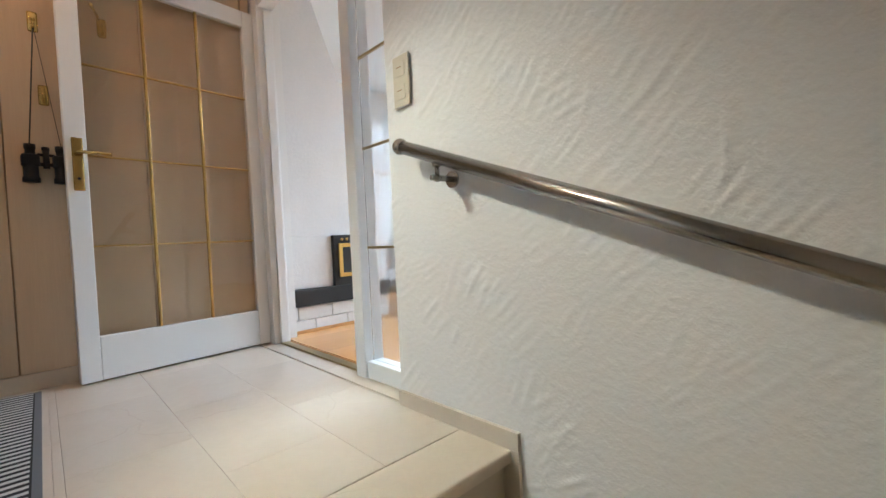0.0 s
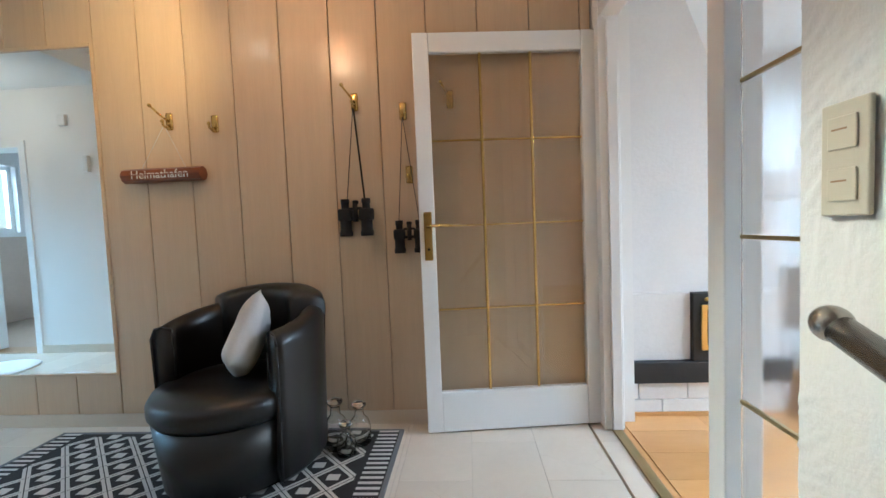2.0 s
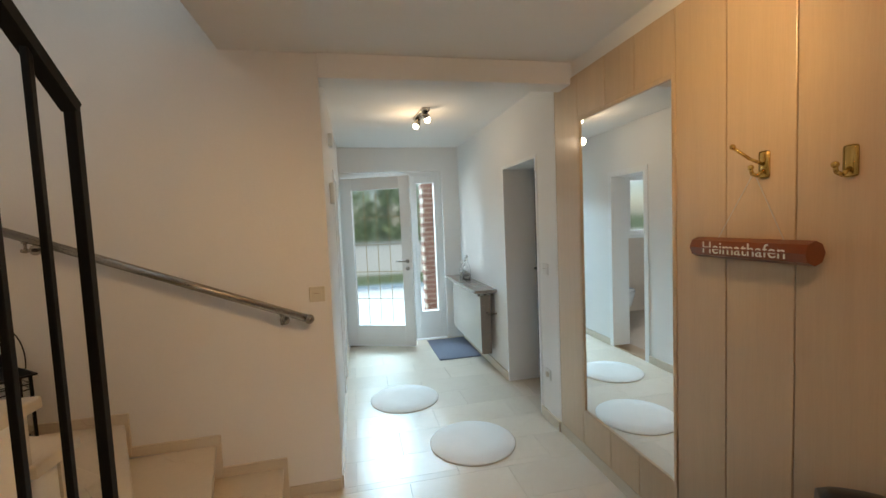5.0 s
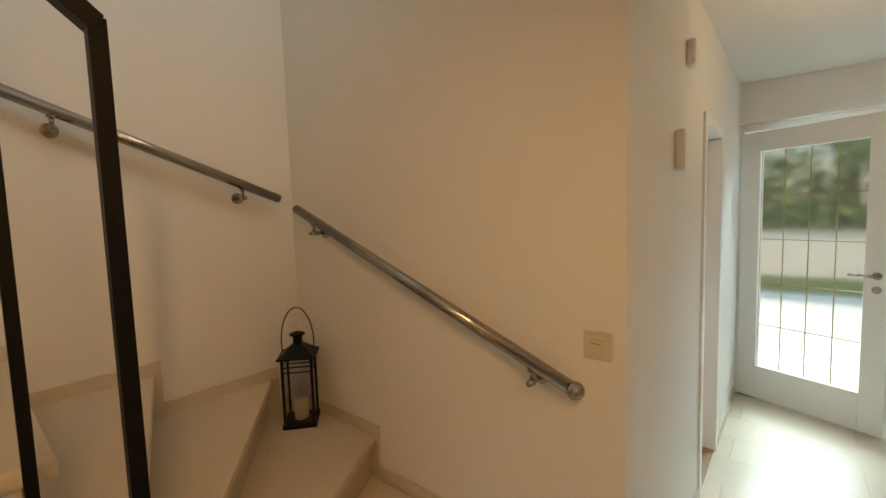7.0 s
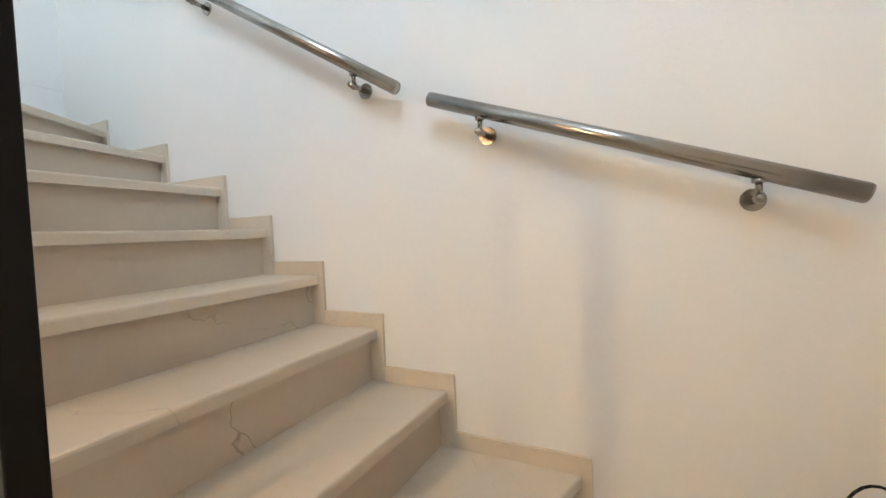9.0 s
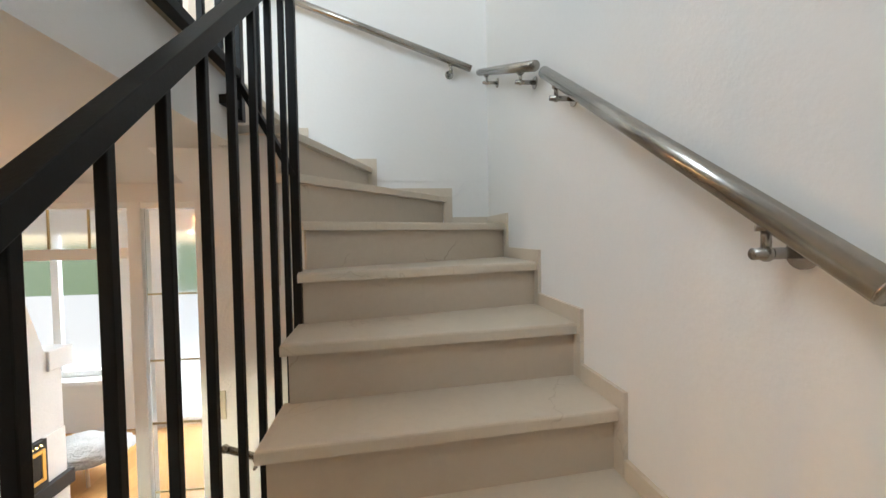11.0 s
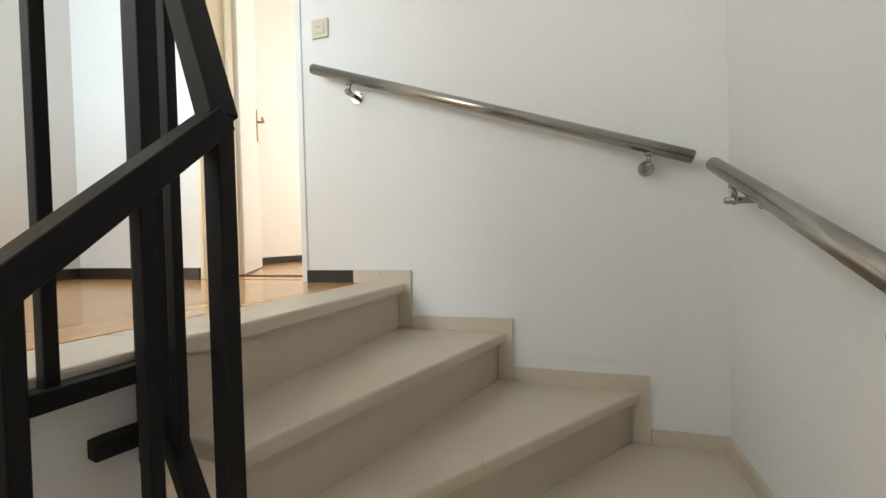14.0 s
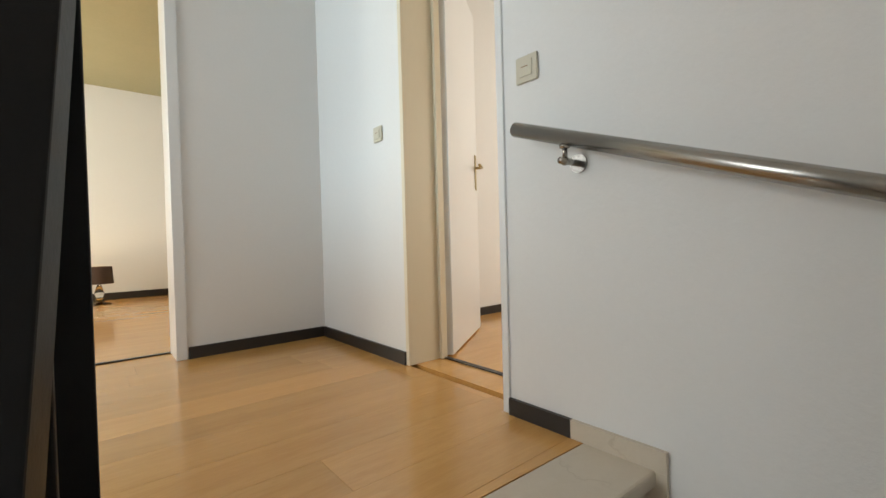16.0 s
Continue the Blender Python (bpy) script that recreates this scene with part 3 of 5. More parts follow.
def staircase(name, drop, steps, label, OUT, INN):
    """A winding flight. Each step has a tread with a rounded nose, a riser and a skirting board."""
    stairs = empty(name, (0, 0, 0), label, "stairs", "", "structure")
    for n in steps:
        z, under = UP - drop - n * RISE, RISE
        o, i = Vector(OUT[n]), Vector(INN[n])
        if n:
            ob, ib = Vector(OUT[n - 1]), Vector(INN[n - 1])
        else:
            ob, ib = (Vector((E, 0.79)), Vector((0.62, 0.79))) if drop else (Vector((E, 0.653)), Vector((0.565, 0.69)))
        d = (i - o).normalized()
        back = Vector((-d.y, d.x))
        if back.dot((ob + ib) / 2 - (o + i) / 2) < 0:
            back = -back
        if n:
            up = (ib - ob).normalized()
            lift = Vector((-up.y, up.x))
            lift = lift if lift.dot(back) > 0 else -lift
        ring = [tuple(i), tuple(o)]
        if n == 3:
            ring.append((E, S))
        if n == 12:
            ring.append((W, S))
        ring += [tuple(ob + lift * 0.046), tuple(ib + lift * 0.046)] if n else [tuple(ob), tuple(ib)]
        if n:
            ring[-2] = (min(max(ring[-2][0], W), E), max(ring[-2][1], S))
        part("tread", prism(bmesh.new(), ccw(ring), z - 0.034, z, 0.007), M["stone"], stairs)
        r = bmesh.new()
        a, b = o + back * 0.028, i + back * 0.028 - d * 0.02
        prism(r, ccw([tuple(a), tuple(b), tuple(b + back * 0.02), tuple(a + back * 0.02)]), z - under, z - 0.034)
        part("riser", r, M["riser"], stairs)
        if n < 14 or drop:
            ring2 = [tuple(Vector(ring[0]) + back * 0.05 - d * 0.03), tuple(o + back * 0.05)] + ring[2:-1] + [tuple(Vector(ring[-1]) - d * 0.03)]
            if n > 10:
                lows = [0.001 - UP * (drop > 0)] * len(ring2)
            elif drop:
                lows = [z - 0.40] * len(ring2)
            elif n == 0:
                lows = [2.12, 2.12, 2.30, 2.32]
            else:
                lows = [SOFFIT_IN[n]] + [SOFFIT_OUT[n]] * (len(ring2) - 3) + [SOFFIT_OUT[n - 1], SOFFIT_IN[n - 1]]
            part("soffit", sloped(bmesh.new(), ring2, lows, z - 0.034), M["plaster"], stairs, "white plastered underside")
        s, sb = reach(OUT[n]), reach(OUT[n - 1]) if n else reach((E, 0.60))
        if n == 0 and not drop:
            sb = reach((E, 0.69))
        sk = bmesh.new()
        if n == 0 and drop:
            sb = reach((E, 1.09))
        board(sk, s - 0.025, sb - (0.026 if n else 0), z + 0.0005, z + 0.053)
        board(sk, s - 0.025, s + 0.03, z - under + 0.0005, z)
        part("skirting", sk, M["stone"], stairs)
    return stairs


staircase("stairs_up", 0.0, range(0, 15), "winding beige limestone stairs to the upper floor", OUT, INN)
staircase("stairs_cellar", UP, range(0, 9), "beige limestone stairs down to the cellar", CELLAR_OUT, CELLAR_INN)
# the haunch where the flight's underside runs into the landing slab
haunch = sloped(bmesh.new(), [(0.592, 0.51), (E, 0.51), (E, 0.83), (0.592, 0.83)], [2.12, 2.12, 2.466, 2.466], 2.4695)
setting("landing_haunch", haunch, M["plaster"], "white plastered haunch under the head of the stairs", "stairs")
# the upper stairs' first skirting on the hall floor
sk = bmesh.new()
board(sk, 0.0, reach((W, 0.713)), 0.0005, 0.06)
setting("baseboard_stairs", sk, M["stone"], "beige stone skirting at the stairs' start", "baseboard")

# ---- floors ----
setting("floor_hall_bed", boxes((-4.75, 0.655, 0.60, 2.85, -0.2, -0.022), (0.655, E, 0.795, 2.85, -0.2, -0.022), (E, 1.66, 1.0, 2.6, -0.2, -0.022), (-1.82, -0.95, 0.5, 0.6, -0.2, -0.022)), M["joint"], "mortar bed under the hall tiles", "floor")
setting("floor_landing", boxes((W, 1.62, 0.695, 2.70, UP - 0.0445, UP - 0.004)), M["parquet"], "glossy amber wood landing floor", "floor")
edge = bmesh.new()
box(edge, W + 0.001, 0.563, 0.496, 0.69, UP - 0.034, UP, 0.006)
setting("landing_edge", edge, M["stone"], "beige limestone edge strip of the landing", "edge strip")
wedge = prism(bmesh.new(), [(0.566, 0.6905), (E, 0.6538), (1.62, 0.6538), (1.62, 0.6945), (0.566, 0.6945)], UP - 0.03, UP - 0.0005)
setting("floor_landing_strip", wedge, M["parquet"], "amber wood strip along the stone edge", "floor")

# ---- handrails on the wall ----


def wall_rail(name, a, b, wall, mounts, label, ball=False):
    """A round steel rail from a to b; mounts: shares of its length; wall: the way to the wall and how far."""
    a, b, wall = Vector(a), Vector(b), Vector(wall)
    rail = empty(name, tuple(a), label, "handrail", "steel handrails up the stairs")
    here = Matrix.Translation(-a)
    bm = rod(bmesh.new(), a, b, 0.0212, 28)
    bm.transform(here)
    part("tube", bm, M["steel"], rail, "", True)
    d = (b - a).normalized()
    for p, s in ((a, -1), (b, 1)):
        bm = rod(bmesh.new(), p, p + d * s * 0.004, 0.0212, 28, 0.0195)
        if ball and s == -1:
            g = bmesh.ops.create_uvsphere(bm, u_segments=24, v_segments=14, radius=0.0265)
            bmesh.ops.translate(bm, vec=p - d * 0.012, verts=g["verts"])
        bm.transform(here)
        part("end_cap", bm, M["steel"], rail, "rounded steel end cap" if ball and s == -1 else "", True)
    for u in mounts:
        p = a.lerp(b, u)
        low = p + Vector((0, 0, -0.062)) + d * 0.0
        bm = rod(bmesh.new(), p + Vector((0, 0, -0.019)), low + Vector((0, 0, 0.004)), 0.007, 14)
        rod(bm, p + Vector((0, 0, -0.019)), p + Vector((0, 0, -0.028)), 0.014, 16)
        rod(bm, low - wall.normalized() * 0.022, low + wall * 0.98, 0.009, 16)
        g = bmesh.ops.create_uvsphere(bm, u_segments=14, v_segments=8, radius=0.0125)
        bmesh.ops.translate(bm, vec=low, verts=g["verts"])
        bm.transform(here)
        bracket = part("bracket", bm, M["steel"], rail, "", True)
        bm = rod(bmesh.new(), low + wall * 0.90, low + wall * 0.995, 0.026, 24)
        bm.transform(here)
        part("rosette", bm, M["steel"], bracket)
    return rail


wall_rail("handrail", (1.48, 0.93, 0.892), (1.48, -0.62, 0.328), (0.066, 0, 0), (0.10, 0.86), "brushed steel handrail beside the cellar stairs", True)
wall_rail("handrail", (W + 0.066, 0.875, 1.03), (W + 0.066, -0.525, 1.59), (-0.066, 0, 0), (0.09, 0.90), "brushed steel handrail at the foot of the upper stairs", True)
wall_rail("handrail", (-1.765, S + 0.066, 1.645), (-0.80, S + 0.066, 1.997), (0, -0.066, 0), (0.18, 0.84), "brushed steel handrail over the lower winders")
wall_rail("handrail", (-0.68, S + 0.066, 2.053), (0.38, S + 0.066, 2.705), (0, -0.066, 0), (0.15, 0.90), "brushed steel handrail over the straight steps")
wall_rail("handrail", (0.48, S + 0.066, 2.768), (1.455, S + 0.066, 3.118), (0, -0.066, 0), (0.18, 0.82), "short brushed steel handrail in the stairwell corner")
wall_rail("handrail", (E - 0.068, -0.56, 3.15), (E - 0.068, 0.817, 3.625), (0.068, 0, 0), (0.09, 0.88), "long brushed steel handrail at the head of the stairs")

# ---- black steel balustrade ----
bal = empty("stair_balustrade", (-0.86, 0.30, 0.3), "black painted steel balustrade with square bars", "balustrade")
BASE = Matrix.Translation((0.86, -0.30, -0.3))


def bal_bar(name, a, b, w, h, label=""):
    bm = bar(bmesh.new(), a, b, w, h)
    bm.transform(BASE)
    return part(name, bm, M["black"], bal, label)


START, NEWEL, POST = Vector((-0.895, 0.36, 1.905)), Vector((0.463, 0.282, 3.090)), Vector((0.497, 0.476, 3.64))
bal_bar("handrail_bar", START, NEWEL, 0.044, 0.036)
bal_bar("handrail_bar", NEWEL, POST, 0.044, 0.036)
bal_bar("newel", (START.x, START.y, 0.19), START + Vector((0, 0, 0.012)), 0.030, 0.030)
bal_bar("newel", (NEWEL.x, NEWEL.y, 1.25), NEWEL + Vector((0, 0, 0.012)), 0.030, 0.030)
bal_bar("newel", (POST.x, POST.y, 2.545), POST + Vector((0, 0, 0.015)), 0.036, 0.036)
bal_bar("bottom_bar", NEWEL + Vector((0, 0, -0.745)), (POST.x, POST.y, 2.69), 0.035, 0.022)
for k in range(9):
    p = START.lerp(NEWEL, (0.351 - 0.126 * k - 0.0014 * k * k - START.x) / (NEWEL.x - START.x))
    bal_bar("baluster", (p.x, p.y, max(p.z - 1.75, 0.35)), p, 0.019, 0.019)
p = NEWEL.lerp(POST, 0.62)
bal_bar("baluster", (p.x, p.y, 2.56), p, 0.018, 0.018)
bal_bar("wall_bracket", (POST.x - 0.085, 0.500, 2.598), (POST.x + 0.012, 0.478, 2.598), 0.035, 0.03)
lb = empty("landing_balustrade", (-1.8, 0.46, UP), "black painted steel balustrade along the landing edge", "balustrade")
LB = Matrix.Translation((1.8, -0.46, -UP))
for nm, a, b, w, h in (("top_rail", (W, 0.478, UP + 0.90), (POST.x, 0.478, UP + 0.90), 0.044, 0.036), ("bottom_rail", (W, 0.478, UP - 0.030), (POST.x, 0.478, UP - 0.030), 0.035, 0.03)):
    bm = bar(bmesh.new(), a, b, w, h)
    bm.transform(LB)
    part(nm, bm, M["black"], lb)
for k in range(17):
    x = 0.352 - 0.135 * k
    bm = bar(bmesh.new(), (x, 0.478, UP - 0.03), (x, 0.478, UP + 0.90), 0.019, 0.019)
    bm.transform(LB)
    part("baluster", bm, M["black"], lb)

# ---- wood panelling ----
panelling = empty("wood_panelling", (0, N, 0), "light oak wall panelling with dark vertical grooves", "panelling", "", "structure")
bm = boxes((-2.09, 1.615, N + 0.004, N + 0.0295, 0.0, 2.375))
bm.transform(Matrix.Translation((0, -N, 0)))
part("groove_backing", bm, M["groove"], panelling)
SEAMS = [-2.085, -1.79, -1.505, -1.262, -1.0, -0.752, -0.50, -0.24, 0.02, 0.285, 0.535, 0.79, 1.05, 1.31, 1.56, 1.614]


def plank(x0, x1, z0, z1):
    bm = boxes((x0 + 0.0022, x1 - 0.0022, -0.012, 0.0038, z0, z1), bevel=0.003)
    part("plank", bm, M["panel"], panelling)


for a, b in zip(SEAMS, SEAMS[1:]):
    if -1.795 < a < -1.1:
        plank(a, b, 0.075, 0.295)
        plank(a, b, 2.112, 2.375)
    else:
        plank(a, b, 0.075, 2.375)
sk = boxes((-2.09, 0.70, N - 0.012, N + 0.003, 0.0005, 0.074), (0.70, 1.60, N - 0.012, N + 0.003, 0.0005, 0.074))
setting("baseboard", sk, M["stone"], "beige stone skirting under the panelling", "baseboard")
setting("trim", boxes((-2.09, 1.615, N - 0.004, N + 0.028, 2.376, CEIL - 0.001)), M["plaster"], "white strip above the panelling", "trim")

# ---- mirror ----
mirror = empty("wall_mirror", (-1.39, N, 1.2), "tall wall mirror in a thin wooden frame", "mirror")
part("mirror_glass", boxes((-0.372, 0.372, -0.008, -0.002, -0.89, 0.89)), M["mirror"], mirror)
part("backing", boxes((-0.385, 0.385, -0.0018, 0.003, -0.90, 0.905)), M["groove"], mirror)
for r in ((-0.392, -0.373, -0.018, 0.002, -0.905, 0.91), (0.373, 0.392, -0.018, 0.002, -0.905, 0.91), (-0.372, 0.372, -0.018, 0.002, 0.8905, 0.91), (-0.372, 0.372, -0.018, 0.002, -0.905, -0.8905)):
    part("frame_strip", boxes(r, bevel=0.003), M["panel"], mirror)

# ---- glazed screen and door to the living room ----
screen = empty("door_frame_1", (1.62, 1.095, 0), "white lacquered door frame with glazed side light and transom", "door frame", "", "structure")


def fr(name, x0, x1, y0, y1, z0, z1, mat="white", bevel=0.004, label=""):
    return part(name, boxes((x0 - 1.62, x1 - 1.62, y0 - 1.095, y1 - 1.095, z0, z1), bevel=bevel), M[mat], screen, label)


fr("jamb", 1.62, 1.72, 2.415, 2.50, 0, 2.36)
fr("jamb_stop", 1.655, 1.705, 2.395, 2.4145, 0, 2.0)
fr("mullion", 1.62, 1.72, 1.43, 1.505, 0, 2.36)
fr("head", 1.625, 1.715, 1.5055, 2.4145, 2.02, 2.085)
fr("head", 1.625, 1.715, 1.0955, 2.4145, 2.32, 2.3595)
fr("edge_stile", 1.63, 1.715, 1.0955, 1.13, 0, 2.3195)
fr("bottom_rail", 1.63, 1.715, 1.1305, 1.4295, 0, 0.075)
fr("threshold", 1.655, 1.70, 1.5055, 2.4145, -0.003, 0.009, "brass_dull", 0.002, "worn brass threshold strip")
for z in (0.57, 1.00, 1.39, 1.80):
    fr("came", 1.658, 1.672, 1.1305, 1.4295, z - 0.005, z + 0.005, "brass_dull", 0.001)
pane = fr("pane", 1.662, 1.668, 1.1305, 1.4295, 0.0755, 2.3195, "ripple", 0)
pane.visible_shadow = False
for y in (1.74, 1.96, 2.18):
    fr("came", 1.658, 1.672, y - 0.005, y + 0.005, 2.0855, 2.3195, "brass_dull", 0.001)
pane = fr("pane", 1.662, 1.668, 1.5055, 2.4145, 2.0855, 2.3195, "ripple", 0)
pane.visible_shadow = False

leaf_pose = Matrix.Translation((1.628, 2.495, 0.008)) @ Matrix.Rotation(math.atan2(-0.092, -0.90), 4, "Z")
leaf = empty("door_1", leaf_pose, "open white door with twelve glass panes in brass bars", "door", "", "structure")


def lf(name, x0, x1, z0, z1, y0=-0.02, y1=0.02, mat="white", bevel=0.004, label="", parent=leaf):
    return part(name, boxes((x0, x1, y0, y1, z0, z1), bevel=bevel), M[mat], parent, label)


WL, HL = 0.905, 1.985
lf("hinge_stile", 0, 0.075, 0, HL)
lf("lock_stile", WL - 0.078, WL, 0, HL)
lf("top_rail", 0.0755, WL - 0.0785, HL - 0.095, HL - 0.001)
lf("bottom_rail", 0.0755, WL - 0.0785, 0.001, 0.205)
g0, g1, h0, h1 = 0.0755, WL - 0.0785, 0.2055, HL - 0.0955
pane = lf("pane", g0, g1, h0, h1, -0.003, 0.003, "leafglass", 0)
pane.visible_shadow = False
for k in (1, 2):
    x = g0 + (g1 - g0) * k / 3
    lf("came", x - 0.006, x + 0.006, h0, h1, 0.0032, 0.009, "brass", 0.002)
    lf("came", x - 0.006, x + 0.006, h0, h1, -0.009, -0.0032, "brass", 0.002)
for k in (1, 2, 3):
    z = h0 + (h1 - h0) * k / 4
    lf("came", g0, g1, z - 0.004, z + 0.004, 0.0032, 0.008, "brass", 0.001)
    lf("came", g0, g1, z - 0.004, z + 0.004, -0.008, -0.0032, "brass", 0.001)
plate = lf("lock_plate", WL - 0.062, WL - 0.022, 0.88, 1.12, 0.0205, 0.026, "brass", 0.004, "tall brass lock plate")
bm = rod(bmesh.new(), (WL - 0.042, 0.025, 1.05), (WL - 0.042, 0.065, 1.05), 0.009, 16)
tube(bm, [(WL - 0.042, 0.062, 1.05), (WL - 0.10, 0.064, 1.052), (WL - 0.16, 0.060, 1.05)], 0.0075, 12)
part("lever", bm, M["brass"], plate, "", True)
bm = rod(bmesh.new(), (WL - 0.042, 0.0255, 0.935), (WL - 0.042, 0.0275, 0.935), 0.006, 12)
part("keyhole", bm, M["blackplastic"], plate)
for z in (0.25, 1.72):
    part("hinge", rod(bmesh.new(), (-0.004, 0.022, z), (-0.004, 0.022, z + 0.085), 0.008, 14), M["steel"], leaf)

# ---- entrance door and side light ----
ent = empty("door_frame_2", (-4.85, 0.97, 0), "white frame round the entrance door and side light", "door frame", "", "structure")


def ef(name, y0, y1, z0, z1, x0=-0.05, x1=0.04, mat="white", bevel=0.004):
    return part(name, boxes((x0, x1, y0 - 0.97, y1 - 0.97, z0, z1), bevel=bevel), M[mat], ent)


ef("jamb", 0.9705, 1.03, 0, 2.169)
ef("jamb", 2.225, 2.2895, 0, 2.169)
ef("head", 1.0305, 2.2245, 2.11, 2.169)
ef("mullion", 1.86, 1.935, 0, 2.1095)
ef("threshold", 1.0305, 1.8595, -0.02, 0.012, mat="steel")
ef("side_rail", 1.9355, 2.2245, 0, 0.36)
ef("side_rail", 1.9355, 2.2245, 2.03, 2.1095)
ef("side_stile", 1.9355, 1.965, 0.3605, 2.0295)
ef("side_stile", 2.19, 2.2245, 0.3605, 2.0295)
pane = ef("pane", 1.9655, 2.1895, 0.3605, 2.0295, -0.003, 0.003, "ripple", 0)
pane.visible_shadow = False
ep = Matrix.Translation((-4.80, 1.035, 0.015)) @ Matrix.Rotation(radians(-22), 4, "Z")
edoor = empty("door_2", ep, "white entrance door standing ajar with rippled glass", "door", "", "structure")


def ed(name, y0, y1, z0, z1, x0=-0.03, x1=0.03, mat="white", bevel=0.004, parent=edoor, label=""):
    return part(name, boxes((x0, x1, y0, y1, z0, z1), bevel=bevel), M[mat], parent, label)


ed("hinge_stile", 0, 0.125, 0, 2.08)
ed("lock_stile", 0.735, 0.86, 0, 2.08)
ed("top_rail", 0.1255, 0.7345, 1.93, 2.079)
ed("bottom_rail", 0.1255, 0.7345, 0.001, 0.26)
pane = ed("pane", 0.1255, 0.7345, 0.2605, 1.9295, -0.004, 0.004, "ripple", 0)
pane.visible_shadow = False
for k in (1, 2, 3):
    ed("came", 0.1255 + 0.609 * k / 4 - 0.003, 0.1255 + 0.609 * k / 4 + 0.003, 0.2605, 1.9295, 0.0045, 0.008, "brass_dull", 0)
for k in range(1, 5):
    z = 0.26 + 1.67 * k / 5
    ed("came", 0.1255, 0.7345, z - 0.003, z + 0.003, 0.0045, 0.008, "brass_dull", 0)
bm = rod(bmesh.new(), (0.03, 0.80, 1.05), (0.075, 0.80, 1.05), 0.009, 14)
tube(bm, [(0.072, 0.80, 1.05), (0.075, 0.73, 1.052), (0.07, 0.67, 1.05)], 0.008, 12)
lever = part("lever", bm, M["steel"], edoor, "", True)
for z in (1.05, 0.96):
    part("rosette", rod(bmesh.new(), (0.0305, 0.80, z), (0.038, 0.80, z), 0.024, 20), M["steel"], edoor)

# ---- outside the entrance ----
rng = random.Random(11)
hedge = bmesh.new()
for _ in range(9000):
    p = Vector((rng.uniform(-16.2, -14.2), rng.uniform(-7, 11), rng.uniform(-0.1, 1) * 3.9))
    if p.z > 3.0 + 1.1 * noise.noise(Vector((p.x, p.y, 0))):
        continue
    n = Vector((rng.uniform(-1, 1), rng.uniform(-1, 1), rng.uniform(-0.2, 1))).normalized()
    a = n.orthogonal().normalized() * rng.uniform(0.08, 0.20)
    b = n.cross(a) * 0.6
    hedge.faces.new([hedge.verts.new(p + q) for q in (a, b, -a, -b)])
tagged(part("hedge", hedge, M["hedge"]), "green leafy garden hedge past the forecourt", "hedge", "", "stuff")
pil = empty("brick_pier", (-6.0, 2.45, -0.05), "red brick pier beside the entrance", "pier")
for r in range(30):
    for c in range(2):
        off = 0.06 * (r % 2)
        part("brick", boxes((-0.12, 0.12, -0.25 + c * 0.245 + off * 0.5, -0.02 + c * 0.245 + off * 0.5, r * 0.075, r * 0.075 + 0.064)), M["redbrick"], pil)
part("mortar", boxes((-0.11, 0.11, -0.24, 0.25, 0, 2.26)), M["joint"], pil)
kerb = empty("kerb", (-9.8, 1.4, -0.15), "low blue-grey kerb between forecourt and lawn", "kerb")
part("kerb_body", boxes((-0.19, 0.19, -9.0, 9.0, 0, 0.16), bevel=0.01), M["bluegrey"], kerb)
fence = empty("garden_wall", (-13.5, 1.4, -0.15), "white rendered garden wall before the hedge", "wall")
part("wall_body", boxes((-0.1, 0.1, -9.0, 9.0, 0, 1.02), bevel=0.01), M["plaster"], fence)
part("coping", boxes((-0.14, 0.14, -9.0, 9.0, 1.021, 1.07), bevel=0.008), M["paving"], fence)


def tree(at, height, seed):
    r = random.Random(seed)
    t = empty("tree", at, "leafy green garden tree by the road", "tree", "garden trees")
    bm = rod(bmesh.new(), (0, 0, 0), (0.1, 0.05, height * 0.55), 0.16, 12, 0.08)
    for k in range(6):
        a = k * 1.05 + r.random()
        rod(bm, (0.06, 0.03, height * (0.3 + 0.04 * k)), (math.cos(a) * height * 0.22, math.sin(a) * height * 0.22, height * (0.55 + 0.05 * k)), 0.05, 8, 0.015)
    part("trunk", bm, M["bark"], t)
    bm = bmesh.new()
    blobs = [(Vector((r.gauss(0, 1) * height * 0.17, r.gauss(0, 1) * height * 0.17, height * r.uniform(0.45, 0.95))), height * r.uniform(0.07, 0.13)) for _ in range(16)]
    for _ in range(2600):
        c, rad = r.choice(blobs)
        n = Vector((r.gauss(0, 1), r.gauss(0, 1), r.gauss(0, 1))).normalized()
        p = c + n * rad * r.uniform(0.6, 1.1)
        a = n.orthogonal().normalized() * r.uniform(0.05, 0.11)
        b = n.cross(a) * 0.6
        bm.faces.new([bm.verts.new(p + q) for q in (a, b, -a, -b)])
    tagged(part("crown", bm, M["hedge"], t), kind="stuff")


tree((-18.0, -2.5, -0.15), 6.0, 1)
tree((-18.6, 2.6, -0.15), 6.8, 2)
tree((-17.6, 7.0, -0.15), 5.6, 3)

# ---- hall furniture ----


